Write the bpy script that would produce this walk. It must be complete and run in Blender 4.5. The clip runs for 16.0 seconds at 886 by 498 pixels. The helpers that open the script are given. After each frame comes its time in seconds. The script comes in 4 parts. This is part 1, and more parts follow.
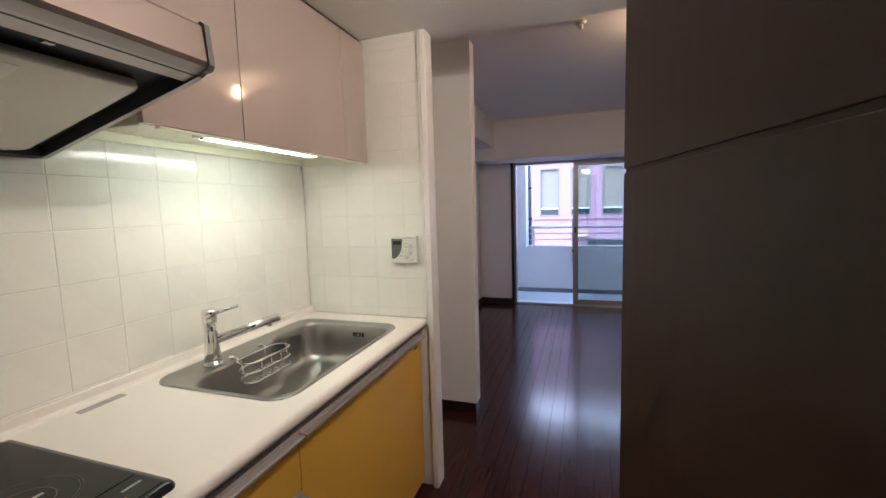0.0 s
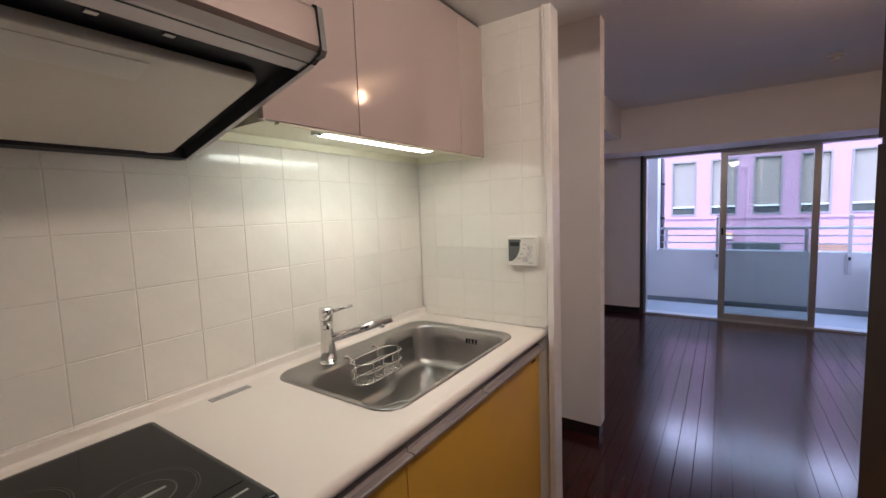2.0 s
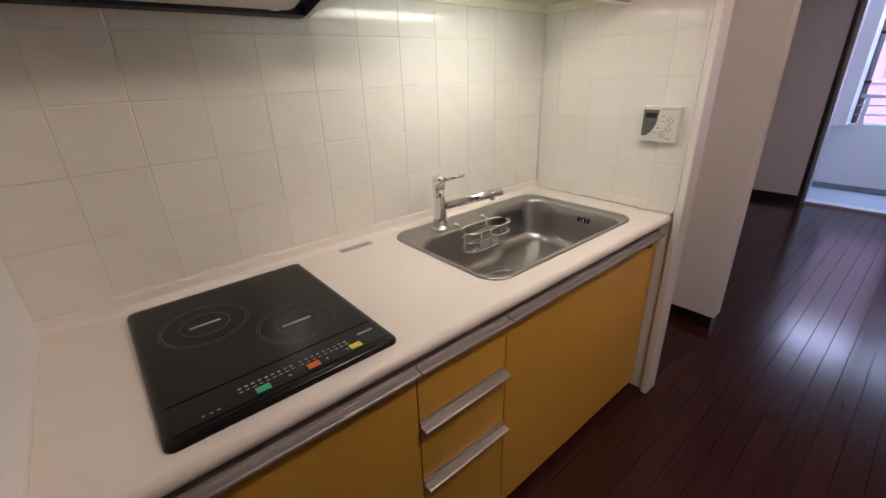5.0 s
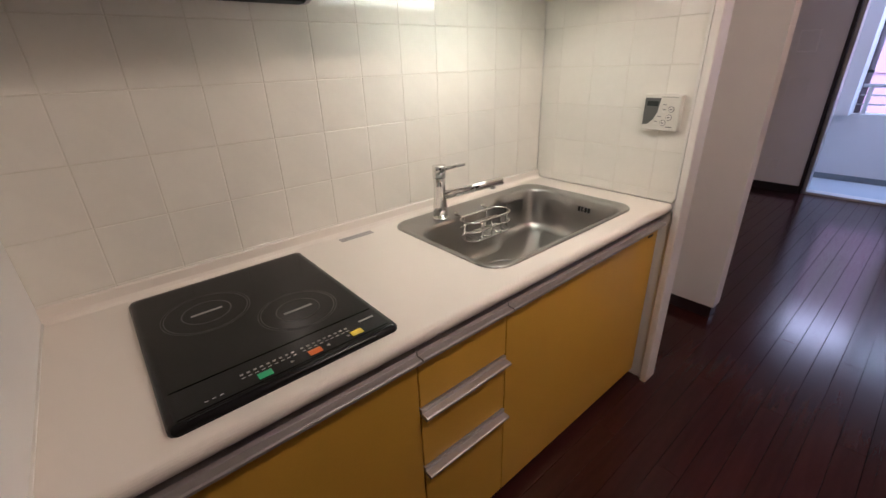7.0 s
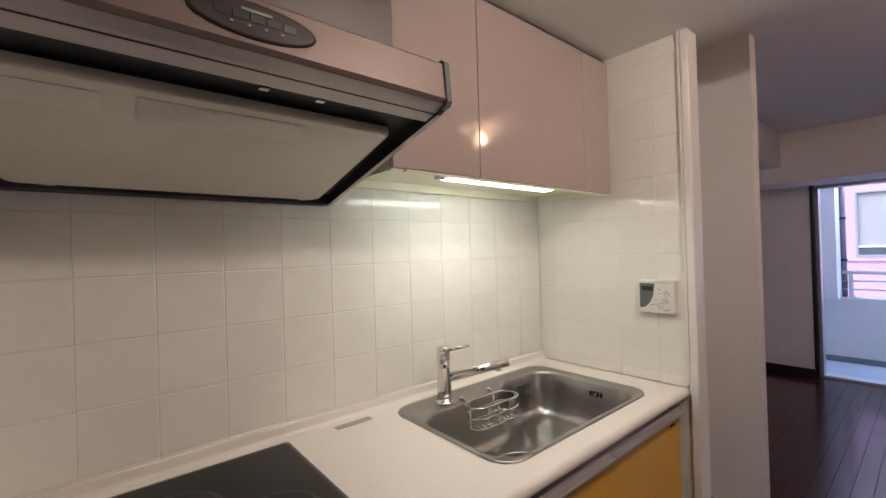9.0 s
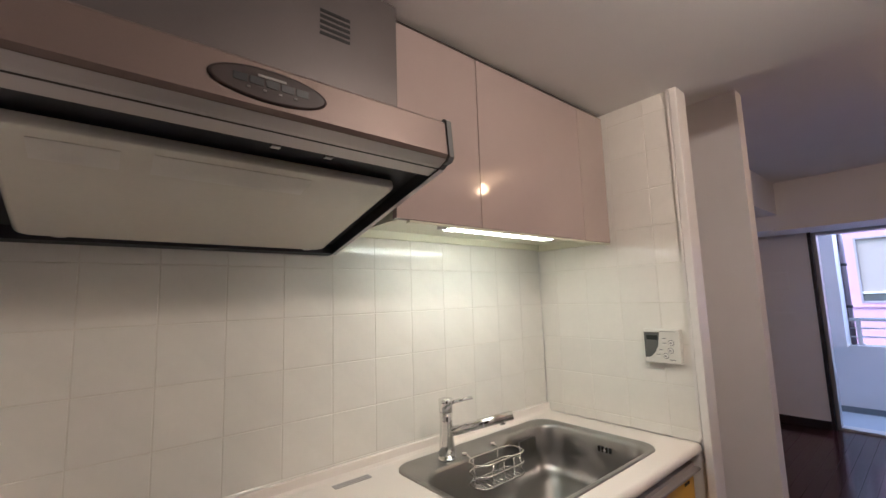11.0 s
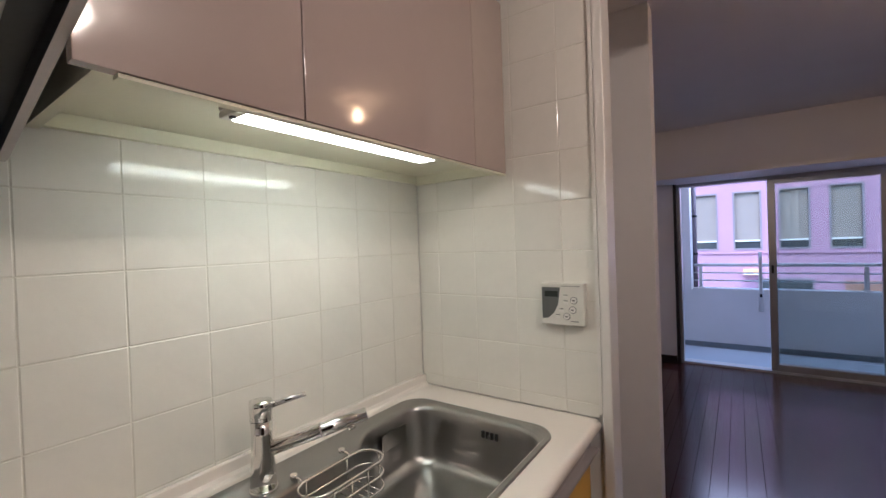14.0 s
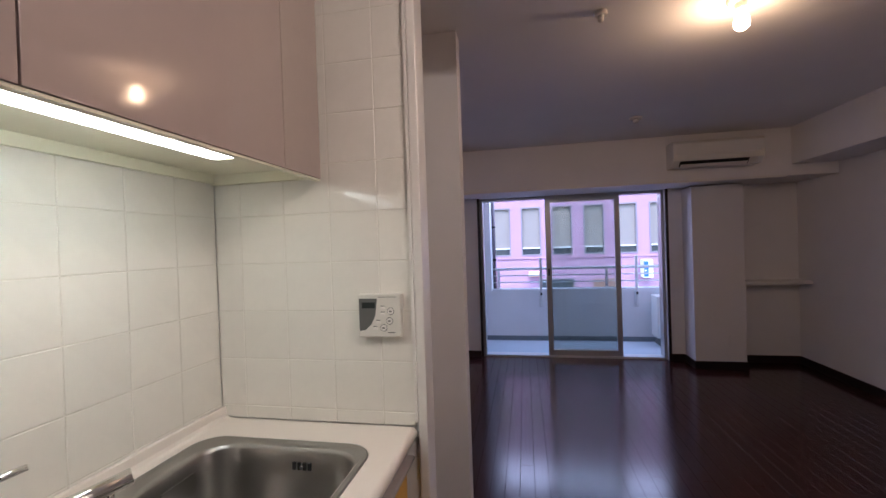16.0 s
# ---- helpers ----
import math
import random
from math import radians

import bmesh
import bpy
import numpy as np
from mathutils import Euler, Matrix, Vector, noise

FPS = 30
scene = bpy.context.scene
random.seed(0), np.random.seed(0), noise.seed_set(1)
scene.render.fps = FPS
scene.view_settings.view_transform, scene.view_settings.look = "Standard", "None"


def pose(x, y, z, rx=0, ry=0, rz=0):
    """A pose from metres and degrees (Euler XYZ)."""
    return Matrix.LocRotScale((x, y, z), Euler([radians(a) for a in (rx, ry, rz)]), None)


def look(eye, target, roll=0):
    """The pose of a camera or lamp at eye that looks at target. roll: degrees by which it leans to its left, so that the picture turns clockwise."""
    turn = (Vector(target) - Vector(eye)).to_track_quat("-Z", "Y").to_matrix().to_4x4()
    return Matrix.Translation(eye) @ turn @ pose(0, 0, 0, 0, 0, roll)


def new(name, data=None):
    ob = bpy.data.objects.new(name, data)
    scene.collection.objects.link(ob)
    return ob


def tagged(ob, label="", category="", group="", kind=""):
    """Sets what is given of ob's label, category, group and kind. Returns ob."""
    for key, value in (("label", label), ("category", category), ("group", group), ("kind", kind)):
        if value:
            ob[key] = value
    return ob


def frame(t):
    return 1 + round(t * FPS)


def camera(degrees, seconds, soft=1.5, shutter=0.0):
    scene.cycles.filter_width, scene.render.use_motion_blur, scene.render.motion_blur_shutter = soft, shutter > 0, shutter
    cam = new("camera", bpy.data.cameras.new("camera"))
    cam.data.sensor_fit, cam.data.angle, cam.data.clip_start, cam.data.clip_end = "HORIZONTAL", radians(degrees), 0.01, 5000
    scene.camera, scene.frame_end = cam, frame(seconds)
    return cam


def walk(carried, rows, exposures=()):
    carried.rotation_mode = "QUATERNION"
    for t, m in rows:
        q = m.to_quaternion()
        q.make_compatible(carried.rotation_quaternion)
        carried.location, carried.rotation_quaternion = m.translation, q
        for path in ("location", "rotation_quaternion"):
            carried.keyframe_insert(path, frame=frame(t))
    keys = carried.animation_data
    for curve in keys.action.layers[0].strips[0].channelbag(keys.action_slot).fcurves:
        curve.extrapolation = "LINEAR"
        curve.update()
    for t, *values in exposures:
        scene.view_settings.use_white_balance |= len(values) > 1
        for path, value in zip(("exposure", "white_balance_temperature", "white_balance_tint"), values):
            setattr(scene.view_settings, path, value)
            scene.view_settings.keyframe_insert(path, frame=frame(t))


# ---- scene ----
cam = camera(93.7, 16.0)
PATH = [
    (0, (1.350, -1.802, 1.377), (0.712, 0.083, 1.174), -1.7),
    (0.5, (1.314, -1.753, 1.373), (0.616, 0.112, 1.180), -2.0),
    (1, (1.261, -1.704, 1.368), (0.468, 0.123, 1.179), -2.0),
    (1.5, (1.243, -1.679, 1.367), (0.310, 0.080, 1.181), -2.1),
    (2, (1.261, -1.668, 1.367), (0.145, -0.019, 1.183), -2.1),
    (2.5, (1.281, -1.662, 1.371), (-0.014, -0.148, 1.188), -2.1),
    (3, (1.280, -1.662, 1.378), (-0.144, -0.271, 1.179), -2.0),
    (3.5, (1.256, -1.659, 1.385), (-0.233, -0.347, 1.135), -2.0),
    (4, (1.242, -1.656, 1.382), (-0.259, -0.386, 1.017), -2.0),
    (4.5, (1.238, -1.647, 1.380), (-0.237, -0.413, 0.832), -2.1),
    (5, (1.244, -1.649, 1.382), (-0.172, -0.472, 0.601), -2.0),
    (7.5, (1.247, -1.653, 1.371), (-0.158, -0.488, 0.555), -2.1),
    (8, (1.247, -1.654, 1.370), (-0.228, -0.420, 0.819), -2.1),
    (8.5, (1.245, -1.660, 1.375), (-0.272, -0.385, 1.106), -1.8),
    (9, (1.246, -1.656, 1.378), (-0.286, -0.370, 1.390), -1.7),
    (11.5, (1.252, -1.666, 1.387), (-0.268, -0.388, 1.623), -1.8),
    (12, (1.216, -1.648, 1.384), (-0.302, -0.349, 1.482), -1.9),
    (12.5, (1.170, -1.550, 1.384), (-0.321, -0.216, 1.397), -2.0),
    (13, (1.132, -1.406, 1.389), (-0.298, -0.007, 1.367), -2.0),
    (13.5, (1.070, -1.310, 1.375), (-0.248, 0.194, 1.356), -2.0),
    (14, (0.983, -1.229, 1.371), (-0.175, 0.402, 1.351), -2.0),
    (14.5, (0.934, -1.202, 1.370), (-0.024, 0.554, 1.352), -2.0),
    (15, (0.932, -1.191, 1.372), (0.180, 0.662, 1.355), -1.9),
    (15.5, (0.952, -1.187, 1.376), (0.391, 0.733, 1.360), -1.9),
    (16, (0.976, -1.176, 1.381), (0.591, 0.787, 1.364), -1.9),
]

EXPOSURES = [(0, 3.05, 5400, 3), (0.7, 2.85, 5400, 6), (1.3, 2.78, 5450, 9), (5, 2.82, 5600, 12), (7.5, 2.86, 5600, 12), (9, 2.82, 5500, 9.5), (12, 2.82, 5400, 9), (14.5, 2.42, 5350, 9), (15.5, 2.45, 5350, 11), (16, 2.55, 5350, 12)]
walk(cam, [(t, look(eye, target, roll)) for t, eye, target, roll in PATH], EXPOSURES)
SKY, SUN, SKYLAMP = 0.14, 0.3, 4.8
BULB, DOWN, TUBE_GLOW = 0.60, 2.05, 3.7

# ---- world, sun, lamps ----
world = bpy.data.worlds.new("world")
scene.world = world
world.use_nodes = True
wn = world.node_tree.nodes
sky = wn.new("ShaderNodeTexSky")
sky.sky_type = "NISHITA"
sky.sun_disc = False
sky.sun_elevation = radians(52)
sky.sun_rotation = radians(200)
wn["Background"].inputs["Strength"].default_value = SKY
world.node_tree.links.new(sky.outputs["Color"], wn["Background"].inputs["Color"])


def lamp(name, kind, where, power, color, **more):
    data = bpy.data.lights.new(name, kind)
    data.energy, data.color = power, color
    for key, value in more.items():
        if key == "soft":
            data.shadow_soft_size = value
        elif key == "angle":
            data.angle = value
        elif key == "size":
            data.shape, data.size, data.size_y = "RECTANGLE", value[0], value[1]
    ob = new(name, data)
    ob.matrix_world = where
    return ob


lamp("sun", "SUN", look((6, -14, 22), (3, 5, 0)), SUN, (1.0, 0.95, 0.88), angle=radians(0.5))

# ---- materials ----
def material(name, color, rough=0.5, metal=0.0, vary=0.06, scale=6.0, fine=120.0, bump=0.05, coat=0.0, spread=0.0, stretch=(1, 1, 1), emit=0.0):
    """A surface with a coarse and a fine variation, fine relief, and a spread from piece to piece."""
    m = bpy.data.materials.new(name)
    m.use_nodes = True
    n, l = m.node_tree.nodes, m.node_tree.links
    b = n["Principled BSDF"]
    tc, mp = n.new("ShaderNodeTexCoord"), n.new("ShaderNodeMapping")
    mp.inputs["Scale"].default_value = stretch
    l.new(tc.outputs["Object"], mp.inputs["Vector"])
    big, small = n.new("ShaderNodeTexNoise"), n.new("ShaderNodeTexNoise")
    big.inputs["Scale"].default_value, small.inputs["Scale"].default_value = scale, fine
    big.inputs["Detail"].default_value, small.inputs["Detail"].default_value = 5, 3
    l.new(mp.outputs[0], big.inputs["Vector"])
    l.new(mp.outputs[0], small.inputs["Vector"])
    mix = n.new("ShaderNodeMath")
    mix.operation = "MULTIPLY_ADD"
    l.new(small.outputs["Fac"], mix.inputs[0])
    mix.inputs[1].default_value = 0.5
    l.new(big.outputs["Fac"], mix.inputs[2])
    val = n.new("ShaderNodeMapRange")
    val.inputs["From Min"].default_value, val.inputs["From Max"].default_value = 0.45, 1.05
    val.inputs["To Min"].default_value, val.inputs["To Max"].default_value = 1 - vary, 1 + vary
    l.new(mix.outputs[0], val.inputs["Value"])
    fac = val.outputs[0]
    if spread:
        info, rng, mul = n.new("ShaderNodeObjectInfo"), n.new("ShaderNodeMapRange"), n.new("ShaderNodeMath")
        rng.inputs["To Min"].default_value, rng.inputs["To Max"].default_value = 1 - spread, 1 + spread
        l.new(info.outputs["Random"], rng.inputs["Value"])
        mul.operation = "MULTIPLY"
        l.new(fac, mul.inputs[0])
        l.new(rng.outputs[0], mul.inputs[1])
        fac = mul.outputs[0]
    hsv = n.new("ShaderNodeHueSaturation")
    hsv.inputs["Color"].default_value = (*color, 1)
    l.new(fac, hsv.inputs["Value"])
    l.new(hsv.outputs[0], b.inputs["Base Color"])
    rr = n.new("ShaderNodeMapRange")
    rr.inputs["From Min"].default_value, rr.inputs["From Max"].default_value = 0.3, 0.7
    rr.inputs["To Min"].default_value, rr.inputs["To Max"].default_value = rough * 0.95, min(1, rough * 1.06)
    l.new(big.outputs["Fac"], rr.inputs["Value"])
    l.new(rr.outputs[0], b.inputs["Roughness"])
    b.inputs["Metallic"].default_value = metal
    b.inputs["Coat Weight"].default_value = coat
    b.inputs["Coat Roughness"].default_value = 0.04
    if bump:
        bp = n.new("ShaderNodeBump")
        bp.inputs["Strength"].default_value, bp.inputs["Distance"].default_value = bump, 0.004
        l.new(small.outputs["Fac"], bp.inputs["Height"])
        l.new(bp.outputs[0], b.inputs["Normal"])
    if emit:
        b.inputs["Emission Color"].default_value = (*color, 1)
        b.inputs["Emission Strength"].default_value = emit
    return m


def glass(name, tint, rough=0.0):
    m = bpy.data.materials.new(name)
    m.use_nodes = True
    n, l = m.node_tree.nodes, m.node_tree.links
    n.remove(n["Principled BSDF"])
    tr, gl, mx, fr = n.new("ShaderNodeBsdfTransparent"), n.new("ShaderNodeBsdfGlossy"), n.new("ShaderNodeMixShader"), n.new("ShaderNodeFresnel")
    tr.inputs["Color"].default_value = (*tint, 1)
    gl.inputs["Roughness"].default_value = rough
    fr.inputs["IOR"].default_value = 1.45
    l.new(fr.outputs[0], mx.inputs[0])
    l.new(tr.outputs[0], mx.inputs[1])
    l.new(gl.outputs[0], mx.inputs[2])
    l.new(mx.outputs[0], n["Material Output"].inputs["Surface"])
    return m


WALL = material("wallpaper", (0.84, 0.81, 0.80), 0.75, vary=0.03, scale=3, fine=260, bump=0.12)
CEIL = material("ceiling_paper", (0.88, 0.86, 0.85), 0.8, vary=0.03, scale=2, fine=220, bump=0.12)
TRIM = material("white_trim", (0.80, 0.76, 0.72), 0.35, vary=0.02, bump=0.02)
TILE = material("glazed_tile", (0.82, 0.785, 0.725), 0.105, vary=0.025, scale=9, fine=60, bump=0.03, spread=0.018)
TILE.node_tree.nodes["Principled BSDF"].inputs["Specular IOR Level"].default_value = 0.36
GROUT = material("grout", (0.74, 0.70, 0.62), 0.6, vary=0.05)
WOOD = material("dark_stained_planks", (0.042, 0.012, 0.011), 0.17, vary=0.22, scale=4, fine=60, bump=0.015, spread=0.10, stretch=(9, 0.7, 9))
SEAM = material("plank_seam", (0.012, 0.006, 0.005), 0.7, vary=0.1)
BASE = material("dark_baseboard", (0.016, 0.008, 0.008), 0.4, vary=0.15)
DOORW = material("dark_brown_door", (0.028, 0.0125, 0.008), 0.5, vary=0.2, scale=5, fine=90, bump=0.05, stretch=(12, 12, 0.8))
COUNTER = material("artificial_marble", (0.83, 0.76, 0.70), 0.34, vary=0.008, scale=1.5, fine=500, bump=0.0)
YELLOW = material("yellow_laminate", (0.72, 0.41, 0.055), 0.33, vary=0.05, scale=3, fine=150, bump=0.02)
CABW = material("cabinet_carcass", (0.80, 0.77, 0.61), 0.5, vary=0.03)
GLOSS = material("glossy_taupe_laminate", (0.43, 0.34, 0.315), 0.07, vary=0.02, scale=2, fine=30, bump=0.0, coat=0.3)
GLOSSF = material("taupe_filler", (0.47, 0.38, 0.34), 0.16, vary=0.03, scale=2, fine=30, bump=0.01)
ALU = material("brushed_aluminium", (0.50, 0.46, 0.46), 0.45, 0.6, vary=0.06, fine=200, bump=0.03, stretch=(8, 0.6, 8))
STEEL = material("stainless_steel", (0.41, 0.40, 0.385), 0.29, 1.0, vary=0.07, scale=5, fine=240, bump=0.025)
CHROME = material("polished_chrome", (0.78, 0.77, 0.75), 0.06, 1.0, vary=0.02, bump=0.0)
HOODM = material("hood_metallic_paint", (0.21, 0.155, 0.135), 0.48, 0.35, vary=0.05, scale=3, fine=300, bump=0.02)
HOODB = material("hood_box_paint", (0.15, 0.13, 0.125), 0.4, 0.4, vary=0.05, fine=300, bump=0.02)
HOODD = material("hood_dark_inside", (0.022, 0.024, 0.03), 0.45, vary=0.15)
PLATE = material("enamel_plate", (0.70, 0.66, 0.58), 0.22, vary=0.03, fine=60, bump=0.01)
FILM = material("protective_film", (0.64, 0.61, 0.55), 0.35, vary=0.03)
BLACKG = material("black_glass", (0.007, 0.007, 0.0065), 0.15, vary=0.1, bump=0.006)
BLACKP = material("black_gloss_frame", (0.010, 0.010, 0.011), 0.16, vary=0.1, bump=0.01)
WOOD.node_tree.nodes["Principled BSDF"].inputs["Specular IOR Level"].default_value = 0.38
for m_ in (BLACKG, BLACKP, DOORW):
    m_.node_tree.nodes["Principled BSDF"].inputs["Specular IOR Level"].default_value = 0.28
RING = material("printed_ring", (0.07, 0.06, 0.055), 0.4, vary=0.08)
MARK = material("printed_mark", (0.32, 0.30, 0.28), 0.4, vary=0.05)
GREEN = material("green_key", (0.05, 0.42, 0.20), 0.4, vary=0.05)
ORANGE = material("orange_key", (0.75, 0.17, 0.04), 0.4, vary=0.05)
YELK = material("yellow_key", (0.78, 0.60, 0.05), 0.4, vary=0.05)
PLASTIC = material("off_white_plastic", (0.74, 0.71, 0.65), 0.4, vary=0.02, bump=0.02)
GREYP = material("grey_plastic", (0.11, 0.11, 0.105), 0.4, vary=0.04)
# hood's oval panel; also the painted shade of the wall cabinet's gaps
OVAL_GAP = material("brown_oval_and_gap_shade", (0.05, 0.035, 0.032), 0.3, vary=0.05)
DARK = material("black_plastic", (0.012, 0.012, 0.013), 0.4, vary=0.1)
LCD = material("display", (0.030, 0.036, 0.034), 0.2, vary=0.05)
TUBE = material("lit_diffuser", (1.0, 0.96, 0.76), 0.5, vary=0.0, bump=0, emit=TUBE_GLOW)
DOWNG = material("lit_downlight", (1.0, 0.78, 0.56), 0.5, vary=0.0, bump=0, emit=6.0)
BULBG = material("lit_bulb", (1.0, 0.66, 0.36), 0.4, vary=0.0, bump=0, emit=9)
SASH = material("window_aluminium", (0.50, 0.49, 0.48), 0.35, 0.5, vary=0.05, fine=200, bump=0.02)
PANE = glass("window_pane", (0.86, 0.88, 0.87))
BALC = material("balcony_paint", (0.80, 0.80, 0.81), 0.8, vary=0.05, scale=2, fine=180, bump=0.15)
BFLOOR = material("balcony_sheet", (0.50, 0.56, 0.62), 0.55, vary=0.07, scale=3, fine=160, bump=0.08)
GUTTER = material("balcony_gutter", (0.24, 0.28, 0.31), 0.6, vary=0.1)
RAILM = material("rail_aluminium", (0.72, 0.72, 0.72), 0.4, 0.4, vary=0.05)
PINK = material("pink_render", (0.42, 0.24, 0.34), 0.85, vary=0.04, scale=1.2, fine=40, bump=0.1)
BLIND = material("window_blind", (0.27, 0.22, 0.20), 0.6, vary=0.05, scale=1.5)
FRAMEG = material("grey_window_frame", (0.24, 0.20, 0.23), 0.5, vary=0.04)
ASPHALT = material("asphalt", (0.05, 0.05, 0.052), 0.85, vary=0.2, scale=0.6, fine=40, bump=0.2)
SIGNB = material("blue_sign", (0.03, 0.12, 0.55), 0.4, vary=0.04)
SIGNW = material("white_sign", (0.80, 0.80, 0.80), 0.5, vary=0.03)
SIGNO = material("orange_sign", (0.85, 0.45, 0.22), 0.5, vary=0.04)
DWIN = material("dark_shop_glass", (0.05, 0.055, 0.06), 0.12, vary=0.2)
BROWNB = material("brown_shutter", (0.30, 0.16, 0.12), 0.6, vary=0.1)


# ---- mesh helpers ----
def box(bm, x0, x1, y0, y1, z0, z1, bevel=0.0, seg=2):
    """Adds a box, with rounded edges where bevel is given."""
    m = Matrix.Translation(((x0 + x1) / 2, (y0 + y1) / 2, (z0 + z1) / 2)) @ Matrix.Diagonal((abs(x1 - x0), abs(y1 - y0), abs(z1 - z0), 1))
    made = bmesh.ops.create_cube(bm, size=1, matrix=m)["verts"]
    if bevel:
        edges = list({e for v in made for e in v.link_edges})
        bmesh.ops.bevel(bm, geom=edges, offset=bevel, segments=seg, affect="EDGES", profile=0.5)
    return bm


def block(*a, **k):
    return box(bmesh.new(), *a, **k)


def prism(bm, outline, axis, a, b):
    """Extrudes an outline of 2D points along an axis from a to b."""
    def at(p, w):
        return {"x": (w, p[0], p[1]), "y": (p[0], w, p[1]), "z": (p[0], p[1], w)}[axis]
    lo, hi = [bm.verts.new(at(p, a)) for p in outline], [bm.verts.new(at(p, b)) for p in outline]
    n = len(outline)
    for i in range(n):
        bm.faces.new((lo[i], lo[(i + 1) % n], hi[(i + 1) % n], hi[i]))
    bm.faces.new(lo)
    bm.faces.new(hi)
    bmesh.ops.recalc_face_normals(bm, faces=bm.faces)
    return bm


def tube(bm, points, r, n=10, closed=False, taper=None):
    """A round rod along points."""
    pts = [Vector(p) for p in points]
    rings, count = [], len(pts)
    side = None
    for i, p in enumerate(pts):
        a = pts[(i - 1) % count] if closed or i else p
        b = pts[(i + 1) % count] if closed or i < count - 1 else p
        way = (b - a).normalized()
        if side is None:
            side = way.orthogonal().normalized()
        side = (side - way * side.dot(way)).normalized()
        up = way.cross(side)
        rad = r if taper is None else r + (taper - r) * i / (count - 1)
        rings.append([bm.verts.new(p + rad * (math.cos(2 * math.pi * k / n) * side + math.sin(2 * math.pi * k / n) * up)) for k in range(n)])
    for i in range(count if closed else count - 1):
        u, v = rings[i], rings[(i + 1) % count]
        for k in range(n):
            bm.faces.new((u[k], u[(k + 1) % n], v[(k + 1) % n], v[k])).smooth = True
    if not closed:
        bm.faces.new(rings[0])
        bm.faces.new(rings[-1])
    bmesh.ops.recalc_face_normals(bm, faces=bm.faces)
    return bm


def lathe(bm, cx, cy, profile, n=32):
    """Turns a profile of (radius, z) round an upright axis."""
    rings = [[bm.verts.new((cx + r * math.cos(2 * math.pi * k / n), cy + r * math.sin(2 * math.pi * k / n), z)) for k in range(n)] for r, z in profile]
    for u, v in zip(rings, rings[1:]):
        for k in range(n):
            bm.faces.new((u[k], u[(k + 1) % n], v[(k + 1) % n], v[k])).smooth = True
    bm.faces.new(rings[0])
    bm.faces.new(rings[-1])
    bmesh.ops.recalc_face_normals(bm, faces=bm.faces)
    return bm


def rounded(x0, x1, y0, y1, r, corner=8, side=10):
    """Points round a rounded rectangle, the same count for every size."""
    out = []
    spots = [(x1 - r, y1 - r, 0), (x0 + r, y1 - r, 90), (x0 + r, y0 + r, 180), (x1 - r, y0 + r, 270)]
    for i, (cx, cy, a0) in enumerate(spots):
        arc = [(cx + r * math.cos(radians(a0 + 90 * k / corner)), cy + r * math.sin(radians(a0 + 90 * k / corner))) for k in range(corner + 1)]
        nx, ny, na = spots[(i + 1) % 4]
        end = (nx + r * math.cos(radians(na)), ny + r * math.sin(radians(na)))
        out += arc
        out += [(arc[-1][0] + (end[0] - arc[-1][0]) * k / side, arc[-1][1] + (end[1] - arc[-1][1]) * k / side) for k in range(1, side)]
    return out


def loft(bm, loops, smooth=True, cap=True):
    """Joins loops of 3D points of one count."""
    rings = [[bm.verts.new(p) for p in loop] for loop in loops]
    n = len(rings[0])
    for u, v in zip(rings, rings[1:]):
        for k in range(n):
            bm.faces.new((u[k], u[(k + 1) % n], v[(k + 1) % n], v[k])).smooth = smooth
    if cap:
        bm.faces.new(rings[-1])
    bmesh.ops.recalc_face_normals(bm, faces=bm.faces)
    return bm


def mesh_of(bm, mat, name):
    me = bpy.data.meshes.new(name)
    bm.to_mesh(me)
    bm.free()
    me.materials.append(mat)
    return me


def part(name, bm, mat, parent=None, label=""):
    """One mesh under a thing or a part; built in world places."""
    ob = new(name, mesh_of(bm, mat, name))
    if parent:
        ob.parent = parent
        root = parent if parent.type == "EMPTY" else (parent.parent or parent)
        ob.matrix_parent_inverse = Matrix.Translation(-root.location) if parent.type == "EMPTY" else Matrix.Identity(4)
    return tagged(ob, label)


def thing(name, x, y, z, label, category, group=""):
    ob = new(name)
    ob.location = (x, y, z)
    ob.empty_display_size = 0.05
    return tagged(ob, label, category, group)


def structure(name, bm, mat, label=""):
    return tagged(new(name, mesh_of(bm, mat, name)), label, "", "", "structure")


# ---- the flat: large structure ----
KC, LC = 2.158, 2.38          # kitchen and living-room ceilings
YW = 3.88                      # inner face of the window wall
XR = 3.83                      # right wall of the living room
SIDE = -1.85                  # wall at the hob's end of the kitchen

fb = bmesh.new()
box(fb, -0.15, XR + 0.15, -0.52, YW + 0.2, -0.12, -0.012)
box(fb, -0.15, 1.97, SIDE - 0.1, -0.52, -0.12, -0.012)
box(fb, 0.64, 1.97, -4.7, SIDE - 0.1, -0.12, -0.012)
structure("floor", fb, SEAM, "dark brown plank floor")
structure("wall_kitchen", block(-0.15, -0.009, SIDE - 0.1, YW, 0, 2.5), WALL, "white wall behind the kitchen counter")
structure("wall_kitchen_end", block(-0.009, 0.659, 0.009, 0.070, 0, KC), WALL, "white partition at the sink's end")
structure("wall_hob_end", block(-0.009, 0.74, SIDE - 0.1, SIDE, 0, KC), WALL, "white side wall beside the hob")
structure("wall_stub", block(-0.009, 0.692, 0.75, 0.845, 0.075, LC), WALL, "white stub wall beside the fridge recess")
structure("wall_switch", block(1.87, 1.97, SIDE, -0.42, 0, 2.5), WALL, "white wall with the light switch")
